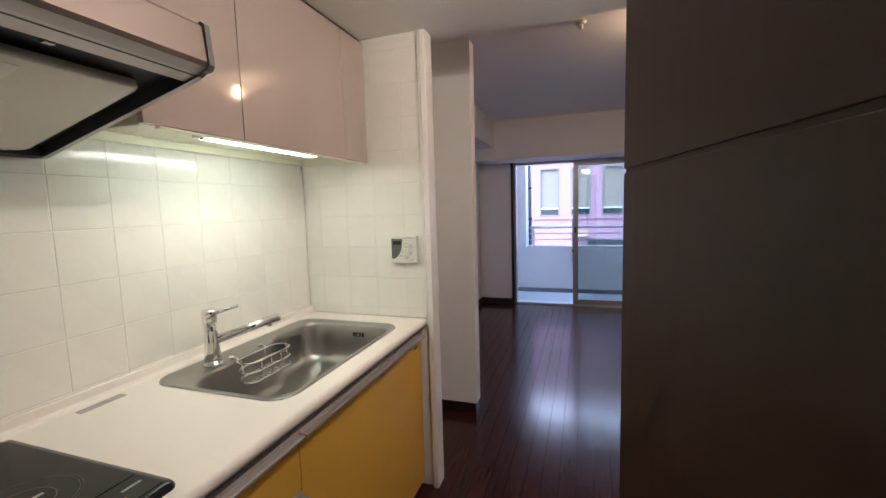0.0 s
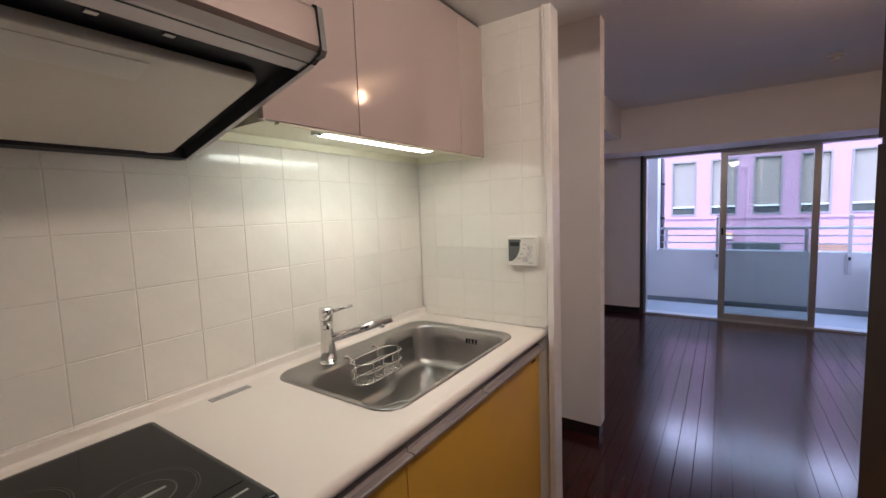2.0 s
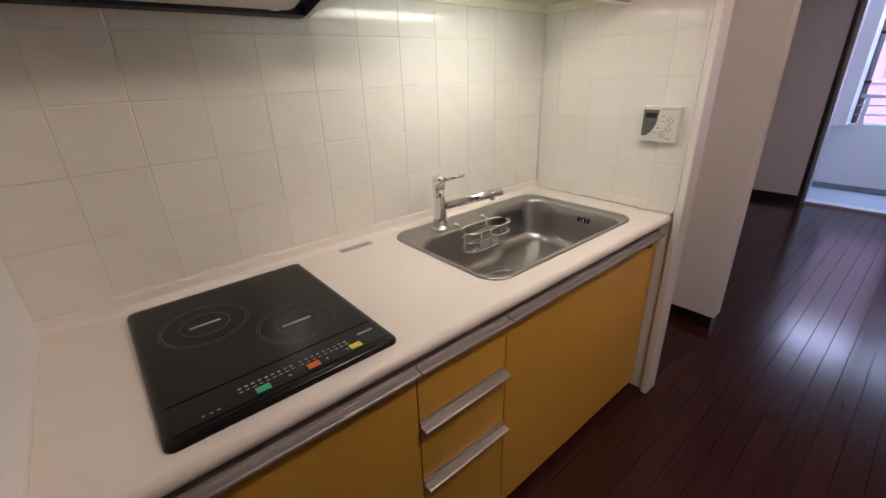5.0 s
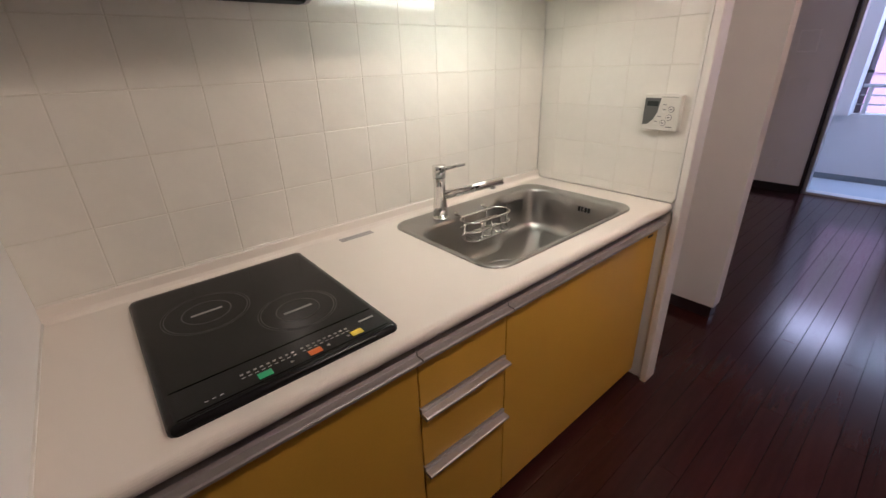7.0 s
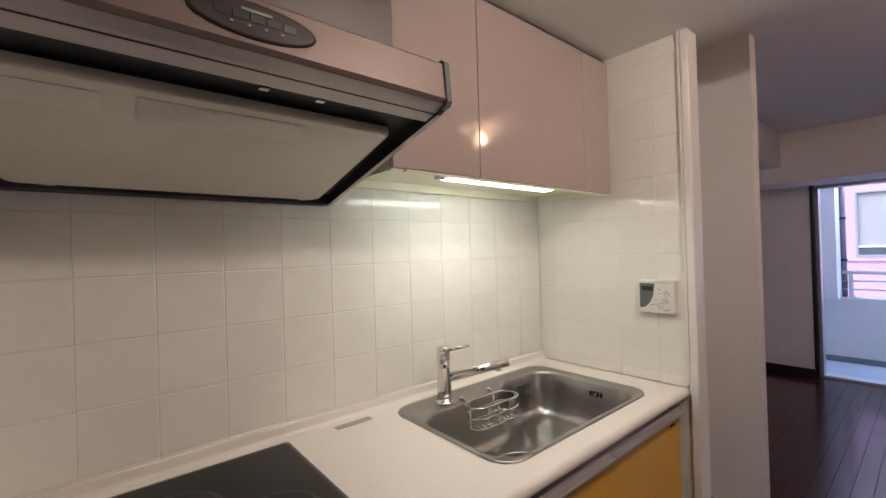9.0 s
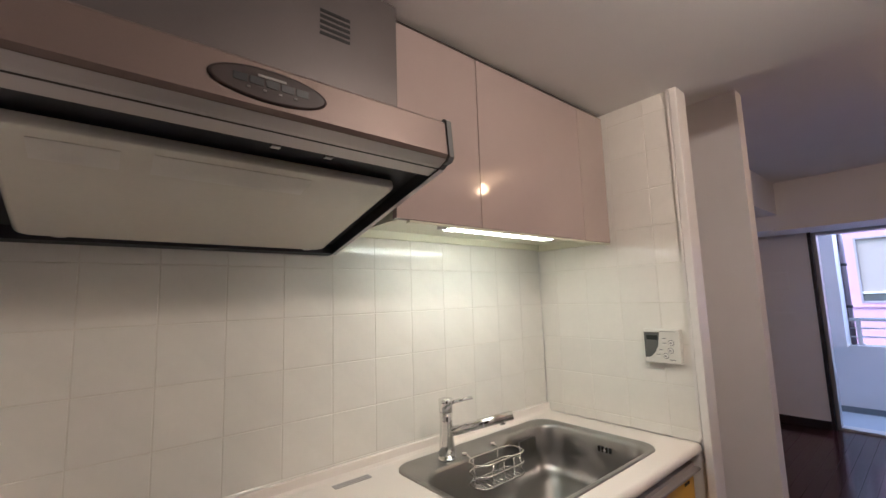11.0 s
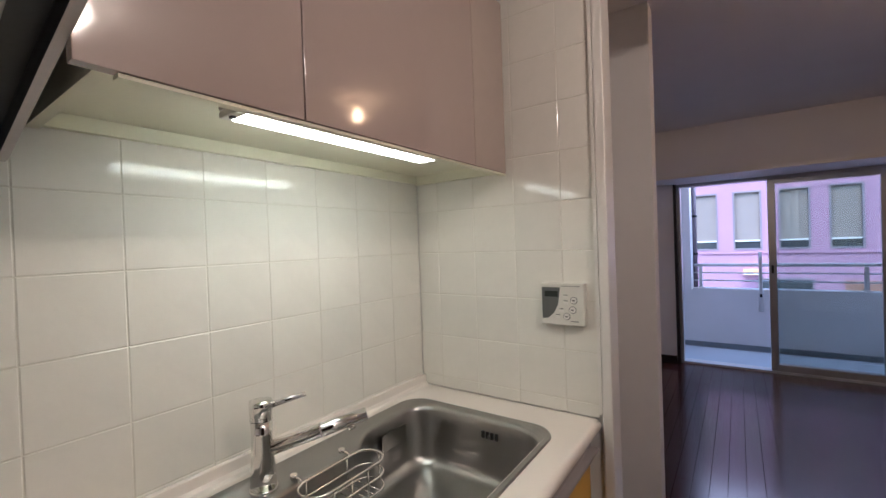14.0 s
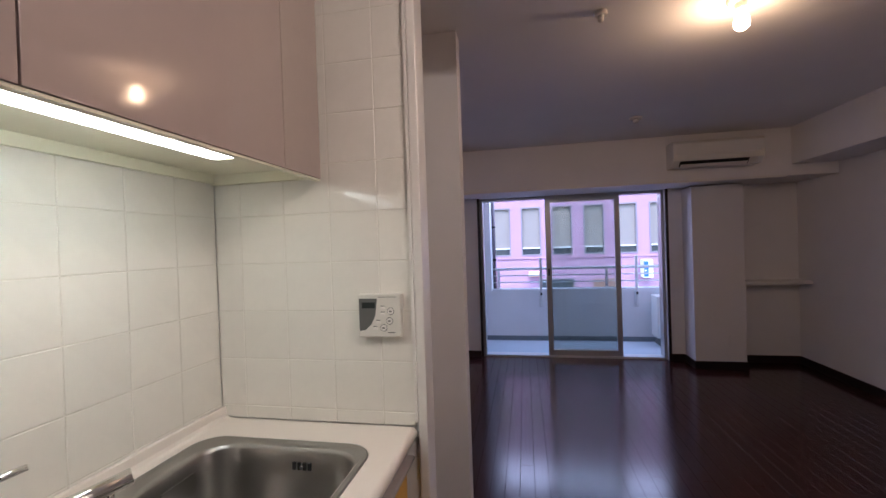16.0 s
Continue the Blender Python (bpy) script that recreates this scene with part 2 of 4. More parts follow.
structure("wall_back", block(1.97, XR, -0.52, -0.42, 0, 2.5), WALL, "white back wall of the living room")
structure("wall_east", block(XR, XR + 0.15, -0.52, YW + 0.2, 0, 2.5), WALL, "plain white right-hand wall of the living room")
WX0, WX1, WZ = 0.452, 2.535, 1.93
wb = bmesh.new()
box(wb, -0.15, WX0, YW, YW + 0.18, 0, 2.5)
box(wb, WX1, XR, YW, YW + 0.18, 0, 2.5)
box(wb, WX0, WX1, YW, YW + 0.18, WZ, 2.5)
structure("wall_window", wb, WALL, "white wall with the wide balcony window")
structure("column", block(2.706, 3.19, 3.60, YW, 0.0, 1.915, bevel=0.004), WALL, "white boxed column beside the window")
structure("beam_window", block(0.0, XR, 3.27, YW, 1.93, 2.5), WALL, "white beam over the window")
structure("beam_west", block(-0.009, 0.32, 0.845, 3.27, 2.07, 2.5), WALL, "white beam along the wall")
structure("beam_east", block(3.45, XR, -0.42, 3.27, 2.036, 2.5), WALL, "white beam along the wall")
structure("ceiling_living", block(-0.15, XR + 0.15, 0.13, YW + 0.2, LC, LC + 0.12), CEIL, "white papered ceiling of the living room")
for nm, a in (("ceiling_kitchen", (-0.15, 1.97, SIDE - 0.1, 0.13)), ("ceiling_recess", (1.97, XR + 0.15, -0.52, 0.13)), ("ceiling_hall", (0.64, 1.97, -4.7, SIDE - 0.1))):
    structure(nm, block(*a, KC, LC + 0.12), CEIL, "lower white papered ceiling")
# hall behind the doorway
structure("wall_hall_west", block(0.64, 0.74, -4.6, SIDE - 0.1, 0, KC), WALL, "white hall wall")
structure("wall_hall_east", block(1.87, 1.97, -4.6, SIDE, 0, KC), WALL, "white hall wall")
structure("wall_hall_end", block(0.64, 1.97, -4.7, -4.6, 0, KC), WALL, "white wall at the end of the hall")
ledge = structure("sill_ledge", block(3.19, XR, 3.66, YW, 0.865, 0.90, bevel=0.004), TRIM, "white ledge in the wall recess")

# trims and baseboards
structure("trim_partition", block(0.658, 0.686, -0.012, 0.076, 0, KC, bevel=0.004), TRIM, "white corner trim on the partition's end")
structure("trim_tile", block(0.648, 0.6575, -0.0125, 0.0085, 0.87, KC), TRIM, "narrow white strip at the end of the tiles")
bb = bmesh.new()
for a in ((-0.009, 0.682, 0.757, 0.845, 0.0, 0.075), (0.0, WX0 - 0.03, YW - 0.012, YW, 0, 0.08), (WX1 + 0.03, 2.694, YW - 0.012, YW, 0, 0.08), (2.696, 3.20, 3.588, 3.60, 0, 0.08), (2.694, 2.706, 3.60, YW - 0.012, 0, 0.08), (3.19, 3.202, 3.6, YW - 0.012, 0, 0.08), (3.202, XR - 0.012, YW - 0.012, YW, 0, 0.08), (XR - 0.012, XR, -0.42, YW, 0, 0.08), (1.858, 1.87, -1.7, -0.42, 0, 0.08), (-0.009, 0.003, 0.84, YW - 0.012, 0, 0.08)):
    box(bb, *a)
structure("baseboard", bb, BASE, "dark brown baseboard")
structure("trim_curtain_rail", block(0.28, 3.40, 3.255, 3.272, 1.918, 1.938), TRIM, "white edging under the beam")

# ---- window with sliding sashes ----
def balcony_window():
    w = thing("window_1", 1.75, 3.96, 0, "wide aluminium balcony window with the sashes slid together", "window")
    w["kind"] = "structure"
    y0, y1 = 3.93, 4.06
    part("window_frame", block(WX0, WX0 + 0.03, y0, y1, 0.0, WZ), SASH, w)
    part("window_frame", block(WX1 - 0.03, WX1, y0, y1, 0.0, WZ), SASH, w)
    part("window_frame", block(WX0 + 0.03, WX1 - 0.03, y0, y1, WZ - 0.03, WZ), SASH, w)
    part("window_sill", block(WX0 + 0.03, WX1 - 0.03, y0, y1, -0.01, 0.022), RAILM, w)
    for x in (WX0 - 0.028, WX1):
        part("window_casing", block(x, x + 0.028, YW - 0.014, 3.94, 0, WZ + 0.012), BASE, w, "dark brown inner casing")
    for y, x0, x1 in ((3.945, 1.228, 2.068), (3.995, 1.238, 2.078)):
        s = part("sash", block(x0, x0 + 0.055, y, y + 0.035, 0.022, WZ - 0.03, bevel=0.003), SASH, w)
        part("stile", block(x1 - 0.055, x1, y, y + 0.035, 0.022, WZ - 0.03, bevel=0.003), SASH, s)
        part("rail", block(x0 + 0.055, x1 - 0.055, y, y + 0.035, WZ - 0.075, WZ - 0.03), SASH, s)
        part("rail", block(x0 + 0.055, x1 - 0.055, y, y + 0.035, 0.022, 0.085), SASH, s)
        pane = part("pane", block(x0 + 0.055, x1 - 0.055, y + 0.014, y + 0.02, 0.085, WZ - 0.075), PANE, s, "clear glass pane")
        pane.visible_shadow = False
    part("latch", block(1.246, 1.266, 3.925, 3.945, 0.98, 1.06, bevel=0.004), DARK, w, "dark latch")
    return w


balcony_window()

# ---- balcony and street ----
structure("balcony_floor", block(-0.6, 4.6, 4.06, 5.02, -0.2, -0.055), BFLOOR, "pale blue-grey balcony sheet flooring")
structure("balcony_gutter", block(-0.6, 4.6, 5.02, 5.15, -0.2, -0.075), GUTTER, "darker gutter along the parapet")
gb = bmesh.new()
box(gb, -0.6, 4.6, 5.15, 5.16, -0.10, -0.012)
structure("balcony_skirting", gb, GUTTER, "grey coated skirting of the parapet")
structure("parapet", block(-0.6, 4.6, 5.161, 5.30, -0.3, 0.69, bevel=0.008), BALC, "white painted balcony parapet")
structure("balcony_side_wall", block(0.0, 0.49, 4.90, 5.30, 0.69, 2.35), BALC, "white balcony wall at the side")
structure("balcony_side_return", block(-0.3, 0.02, 4.06, 5.15, -0.1, 2.35), BALC, "white return wall of the balcony")
structure("balcony_ceiling", block(-0.6, 4.6, 4.06, 5.35, 2.35, 2.5), BALC, "white slab over the balcony")
structure("balcony_east_wall", block(4.3, 4.4, 4.06, 5.16, -0.1, 2.35), BALC, "white wall at the end of the balcony")


def railing():
    r = thing("balcony_railing", 1.75, 5.23, 0.70, "aluminium railing with three rails on the parapet", "railing")
    for z, rad in ((0.985, 0.02), (0.885, 0.009), (0.785, 0.009)):
        part("rail", tube(bmesh.new(), [(0.50, 5.23, z), (4.3, 5.23, z)], rad, 12), RAILM, r)
    for x in (0.572, 2.14, 3.7):
        part("post", block(x - 0.02, x + 0.02, 5.212, 5.248, 0.69, 0.97, bevel=0.004), RAILM, r)
        part("foot", block(x - 0.035, x + 0.035, 5.195, 5.265, 0.69, 0.705, bevel=0.003), RAILM, r)


railing()


def pole_bracket(x):
    b = thing("laundry_pole_bracket", x, 5.13, 0.43, "grey aluminium laundry-pole bracket on the parapet", "bracket", "laundry-pole brackets")
    part("arm", block(x - 0.018, x + 0.018, 5.10, 5.13, 0.43, 1.15, bevel=0.005), RAILM, b)
    part("wall_plate", block(x - 0.03, x + 0.03, 5.13, 5.161, 0.42, 0.66, bevel=0.004), RAILM, b)
    part("hook", tube(bmesh.new(), [(x, 5.10, 1.10), (x, 5.06, 1.11), (x, 5.05, 1.15)], 0.008), RAILM, b)
    part("lock", block(x - 0.012, x + 0.012, 5.085, 5.10, 0.60, 0.64, bevel=0.003), DARK, b)


pole_bracket(1.20)
pole_bracket(2.52)


def downpipe(x, y):
    d = thing("drainpipe", x, y, 0.70, "grey drainpipe with clamps on the balcony wall", "pipe")
    part("pipe", tube(bmesh.new(), [(x, y, 0.69), (x, y, 2.35)], 0.026, 14), FRAMEG, d)
    for z in (1.12, 1.62):
        part("clamp", lathe(bmesh.new(), x, y, [(0.027, z), (0.033, z), (0.033, z + 0.03), (0.027, z + 0.03)], 16), DARK, d)


downpipe(0.515, 5.25)


def outdoor_unit():
    x0, x1, y0, y1, z0, z1 = 2.66, 3.38, 4.70, 4.98, 0.06, 0.62
    u = thing("outdoor_unit", 3.0, 4.85, -0.055, "white air-conditioner outdoor unit on the balcony floor", "outdoor unit")
    part("body", block(x0, x1, y0, y1, z0, z1, bevel=0.015), PLASTIC, u)
    part("foot", block(x0 + 0.05, x0 + 0.13, y0 - 0.02, y1 + 0.02, -0.055, z0), GREYP, u)
    part("foot", block(x1 - 0.13, x1 - 0.05, y0 - 0.02, y1 + 0.02, -0.055, z0), GREYP, u)
    g = bmesh.new()
    for k in range(7):
        r = 0.04 + 0.03 * k
        tube(g, [(2.94 + r * math.cos(a / 24 * 2 * math.pi), y0 - 0.012, 0.34 + r * math.sin(a / 24 * 2 * math.pi)) for a in range(24)], 0.004, 5, closed=True)
    part("fan_grille", g, PLASTIC, u)
    part("fan_shroud", prism(bmesh.new(), [(2.94 + 0.23 * math.cos(a / 24 * 2 * math.pi), 0.34 + 0.23 * math.sin(a / 24 * 2 * math.pi)) for a in range(24)], "y", y0 - 0.006, y0 + 0.002), GREYP, u)


outdoor_unit()

FY = 16.0
structure("ground", block(-700, 700, -700, 900, -4.2, -4.0), ASPHALT, "asphalt street below the balcony")


def far_building():
    b = thing("building", 4, FY, -4.0, "pink rendered building with blinds in its tall windows", "building")
    wall = bmesh.new()
    centre, step, wide = 3.674, 1.21, 0.78
    first, last = -14, 16
    edges = [(centre + step * k - wide / 2, centre + step * k + wide / 2) for k in range(first, last)]
    rows = [(0.85, 2.81), (4.6, 6.6)]
    z_bands = [-4.0, 0.85, 2.81, 4.6, 6.6, 8.5]
    x0, x1 = edges[0][0] - 2, edges[-1][1] + 2
    for i in (0, 2, 4):
        box(wall, x0, x1, FY, FY + 0.3, z_bands[i], z_bands[i + 1])
    for lo, hi in rows:
        last_x = x0
        for a, c in edges + [(x1, x1)]:
            box(wall, last_x, a, FY, FY + 0.3, lo, hi)
            last_x = c
    part("wall", wall, PINK, b)
    part("roof", block(x0, x1, FY - 0.2, FY + 9, 8.5, 8.8), FRAMEG, b)
    part("back_wall", block(x0, x1, FY + 0.5, FY + 9, -4.0, 8.5), FRAMEG, b)
    for k, (a, c) in enumerate(edges):
        for lo, hi in rows:
            f = bmesh.new()
            box(f, a, a + 0.05, FY - 0.03, FY + 0.1, lo, hi)
            box(f, c - 0.05, c, FY - 0.03, FY + 0.1, lo, hi)
            box(f, a + 0.05, c - 0.05, FY - 0.03, FY + 0.1, hi - 0.05, hi)
            box(f, a + 0.05, c - 0.05, FY - 0.03, FY + 0.1, lo, lo + 0.05)
            w = part("window", f, FRAMEG, b)
            part("transom", block(a + 0.05, c - 0.05, FY + 0.02, FY + 0.09, lo + 0.28, lo + 0.33), SIGNW, w)
            part("pane", block(a + 0.05, c - 0.05, FY + 0.08, FY + 0.1, lo + 0.05, lo + 0.28), DWIN, w)
            part("blind", block(a + 0.05, c - 0.05, FY + 0.09, FY + 0.11, lo + 0.33, hi - 0.05), BLIND, w)
    part("ledge", block(x0, x1, FY - 0.06, FY, 0.72, 0.77), PINK, b)
    return b


far_building()
for nm, x0, x1, z0, z1, mt, lab in (("shop_sign", 5.33, 5.66, -0.08, 0.60, SIGNW, "white box sign with a blue front on the building"), ("street_sign", 1.10, 1.54, 0.04, 0.22, SIGNO, "small orange and white sign on the pink building")):
    s = thing(nm, (x0 + x1) / 2, FY - 0.3, z0, lab, "sign")
    part("box", block(x0, x1, FY - 0.5, FY, z0, z1, bevel=0.01), mt, s)
    if nm == "shop_sign":
        part("face", block(x0 + 0.01, x0 + 0.17, FY - 0.506, FY - 0.5, z0 + 0.05, z1 - 0.06), SIGNB, s, "blue printed face")
        for k in range(3):
            part("writing", block(x0 + 0.03, x0 + 0.10, FY - 0.509, FY - 0.506, z0 + 0.14 + 0.11 * k, z0 + 0.19 + 0.11 * k), SIGNW, s, "white unreadable writing")
    else:
        part("stripe", block(x0, x1, FY - 0.505, FY - 0.5, z0 + 0.02, z0 + 0.09), SIGNW, s, "white stripe")
shop = thing("shop_window", 2.2, FY - 0.02, -0.3, "dark shop window band in the pink building", "window")
part("frame", block(1.5, 2.9, FY - 0.05, FY, -0.8, -0.08), FRAMEG, shop)
part("pane", block(1.55, 2.85, FY - 0.06, FY - 0.05, -0.75, -0.13), DWIN, shop)
shut = thing("shutter", 4.05, FY - 0.02, -0.4, "brown roller shutter in the pink building", "shutter")
for k in range(8):
    part("slat", block(3.6, 4.5, FY - 0.05, FY, -0.75 + 0.08 * k, -0.68 + 0.08 * k), BROWNB, shut)

# ---- living room things ----
def air_conditioner():
    x0, x1, y0, y1, z0, z1 = 2.37, 3.13, 3.06, 3.27, 2.047, 2.283
    a = thing("air_conditioner", 2.75, 3.27, 2.05, "white wall air conditioner on the beam over the window", "air conditioner")
    part("body", prism(bmesh.new(), [(y1, z0), (y0 + 0.07, z0), (y0 + 0.01, z0 + 0.05), (y0, z0 + 0.09), (y0, z1 - 0.03), (y0 + 0.03, z1), (y1, z1)], "x", x0, x1), PLASTIC, a)
    part("front_panel", block(x0 + 0.01, x1 - 0.01, y0 - 0.008, y0 + 0.002, z0 + 0.095, z1 - 0.03, bevel=0.003), PLASTIC, a)
    part("outlet", prism(bmesh.new(), [(y0 + 0.062, z0 + 0.001), (y0 + 0.058, z0 - 0.003), (y0 + 0.012, z0 + 0.042), (y0 + 0.016, z0 + 0.046)], "x", x0 + 0.06, x1 - 0.12), DARK, a, "dark air outlet")
    part("louvre", prism(bmesh.new(), [(y0 + 0.052, z0 - 0.002), (y0 + 0.050, z0 - 0.006), (y0 + 0.028, z0 + 0.016), (y0 + 0.031, z0 + 0.018)], "x", x0 + 0.07, x1 - 0.13), PLASTIC, a)


air_conditioner()


def bare_bulb(x, y):
    b = thing("ceiling_bulb", x, y, LC, "lit bare warm bulb in a white ceiling socket", "lamp")
    part("rose", lathe(bmesh.new(), x, y, [(0.052, LC), (0.052, LC - 0.012), (0.04, LC - 0.022), (0.032, LC - 0.024)]), PLASTIC, b)
    part("socket", lathe(bmesh.new(), x, y, [(0.024, LC - 0.02), (0.022, LC - 0.045), (0.019, LC - 0.05)]), PLASTIC, b)
    prof = [(0.013, -0.045), (0.015, -0.06), (0.026, -0.085), (0.030, -0.105), (0.027, -0.122), (0.016, -0.134), (0.004, -0.137)]
    g = part("bulb", lathe(bmesh.new(), x, y, [(r, LC + z) for r, z in prof]), BULBG, b, "glowing warm glass bulb")
    g.visible_shadow = False


BX, BY = 1.90, 0.79
bare_bulb(BX, BY)
lamp("bulb_light", "POINT", Matrix.Translation((BX, BY, LC - 0.105)), BULB, (1.0, 0.52, 0.24), soft=0.03)


def downlight(x, y):
    d = thing("ceiling_lamp", x, y, KC, "small round warm ceiling lamp in the kitchen", "lamp")
    part("rim", lathe(bmesh.new(), x, y, [(0.085, KC), (0.085, KC - 0.015), (0.078, KC - 0.018)], 28), TRIM, d)
    g = part("globe", lathe(bmesh.new(), x, y, [(0.076, KC - 0.016), (0.078, KC - 0.04), (0.066, KC - 0.065), (0.04, KC - 0.08), (0.006, KC - 0.085)], 28), DOWNG, d, "glowing warm globe")
    g.visible_shadow = False


downlight(1.42, -0.86)
lamp("downlight_light", "POINT", Matrix.Translation((1.42, -0.86, KC - 0.055)), DOWN, (1.0, 0.76, 0.56), soft=0.05)
# out-of-view lamp added for sky light through the upper part of the balcony's opening
lamp("sky_fill", "AREA", look((2.15, 5.22, 2.21), (1.9, 2.0, 1.0)), SKYLAMP, (0.72, 0.76, 1.0), size=(3.3, 0.24))


def detector(x, y, r, label, z=LC):
    d = thing("ceiling_detector", x, y, z, label, "detector")
    part("base", lathe(bmesh.new(), x, y, [(r, z), (r, z - 0.012), (r * 0.85, z - 0.018)], 20), PLASTIC, d)
    part("head", lathe(bmesh.new(), x, y, [(r * 0.45, z - 0.017), (r * 0.42, z - 0.04), (r * 0.2, z - 0.046)], 16), PLASTIC, d)


detector(1.335, 0.756, 0.028, "small white detector on the ceiling")
detector(1.907, 2.496, 0.05, "flat round white detector on the ceiling")


def wall_plate(x0, x1, z0, z1, name, label):
    w = thing(name, (x0 + x1) / 2, YW, z0, label, "cover plate")
    part("plate", block(x0, x1, YW - 0.008, YW, z0, z1, bevel=0.003), WALL, w)
    part("panel", block(x0 + 0.012, x1 - 0.012, YW - 0.011, YW - 0.008, z0 + 0.012, z1 - 0.012, bevel=0.001), WALL, w)


wall_plate(0.075, 0.235, 1.36, 1.545, "vent_cover", "square white vent cover on the wall")
wall_plate(0.08, 0.245, 0.97, 1.13, "inspection_cover", "square white inspection cover on the wall")
wall_plate(0.11, 0.18, 0.21, 0.33, "wall_outlet", "white outlet plate on the wall")
o = thing("wall_outlet", 3.06, 3.60, 0.24, "white outlet plate on the column", "outlet")
part("plate", block(3.025, 3.095, 3.592, 3.60, 0.24, 0.36, bevel=0.003), WALL, o)
sw = thing("light_switch", 1.87, -0.62, 1.20, "white wide-rocker light switch on the wall", "switch")
part("plate", block(1.862, 1.87, -0.655, -0.585, 1.20, 1.32, bevel=0.003), PLASTIC, sw)
part("rocker", block(1.858, 1.862, -0.635, -0.605, 1.22, 1.30, bevel=0.001), PLASTIC, sw)

# ---- the open door and its frame ----
def room_door():
    d = thing("door_1", 1.62, -1.76, 0, "open dark brown wooden door with one horizontal groove", "door")
    d["kind"] = "structure"
    a = Vector((1.62, -1.76, 0))
    e = Vector((1.445, -0.88, 0))
    way = (e - a).normalized()
    turn = Matrix(((way.x, -way.y, 0, a.x), (way.y, way.x, 0, a.y), (0, 0, 1, 0), (0, 0, 0, 1)))
    wide, gz = (e - a).length, 1.437
    def leaf(nm, x0, x1, y0, y1, z0, z1, mt, label="", bevel=0.003):
        bm = block(x0, x1, y0, y1, z0, z1, bevel=bevel)
        bmesh.ops.transform(bm, matrix=turn, verts=bm.verts)
        return part(nm, bm, mt, d, label)
    leaf("leaf", 0.0, wide, -0.014, 0.014, 0.008, 2.03, DOORW)
    for y in (-0.018, 0.014):
        leaf("lower_panel", 0.001, wide - 0.001, y, y + 0.004, 0.010, gz - 0.004, DOORW, bevel=0.0015)
        leaf("upper_panel", 0.001, wide - 0.001, y, y + 0.004, gz + 0.004, 2.028, DOORW, bevel=0.0015)


room_door()
fr = bmesh.new()
box(fr, 0.745, 0.785, SIDE - 0.13, SIDE + 0.012, 0, 2.04)
box(fr, 1.64, 1.68, SIDE - 0.13, SIDE + 0.012, 0, 2.04)
box(fr, 0.745, 1.68, SIDE - 0.13, SIDE + 0.012, 2.04, 2.08)
structure("door_frame", fr, DOORW, "dark brown door frame")
hw = bmesh.new()
box(hw, 1.68, 1.87, SIDE - 0.1, SIDE, 0, KC)
box(hw, 0.74, 1.68, SIDE - 0.1, SIDE, 2.08, KC)
structure("wall_doorway", hw, WALL, "white wall round the doorway")

# ---- kitchen counter and base units ----
CT, CF, XD = 0.85, 0.650, 0.620     # worktop height and front, face of the doors
SX0, SX1, SY0, SY1 = 0.056, 0.572, -0.912, -0.128   # sink rim


def worktop():
    bm = bmesh.new()
    rim = 0.02
    r = 0.018
    nose = [(SX1 - rim, CT - 0.034), (CF - r, CT - 0.034)]
    nose += [(CF - r + r * math.cos(radians(a)), CT - 0.017 + (0.017) * math.sin(radians(a))) for a in range(-90, 91, 15)]
    nose += [(SX1 - rim, CT)]
    prism(bm, nose, "y", SIDE + 0.001, -0.0008)
    box(bm, 0.001, SX0 + rim, SIDE + 0.001, -0.0008, CT - 0.034, CT)
    box(bm, SX0 + rim, SX1 - rim, SIDE + 0.001, SY0 + rim, CT - 0.034, CT)
    box(bm, SX0 + rim, SX1 - rim, SY1 - rim, -0.0008, CT - 0.034, CT)
    w = thing("worktop", 0.3, -0.9, CT - 0.034, "cream artificial-marble worktop with a rounded front edge", "worktop")
    top = part("slab", bm, COUNTER, w)
    cove = [(0.001, CT), (0.03, CT), (0.02, CT + 0.004), (0.014, CT + 0.012), (0.012, CT + 0.034), (0.010, CT + 0.036), (0.001, CT + 0.036)]
    part("upstand", prism(bmesh.new(), cove, "y", SIDE + 0.001, -0.0008), COUNTER, w)
    part("sealant", block(0.012, CF - 0.02, SIDE, SIDE + 0.004, CT, CT + 0.004), TRIM, w)


worktop()


def handle_rail(parent, y0, y1, z):
    prof = [(XD - 0.01, z), (XD + 0.022, z), (XD + 0.026, z + 0.004), (XD + 0.026, z + 0.010), (XD + 0.022, z + 0.012), (XD + 0.004, z + 0.012), (XD + 0.004, z + 0.024), (XD - 0.01, z + 0.024)]
    part("handle", prism(bmesh.new(), prof, "y", y0 + 0.002, y1 - 0.002), ALU, parent, "aluminium handle rail")


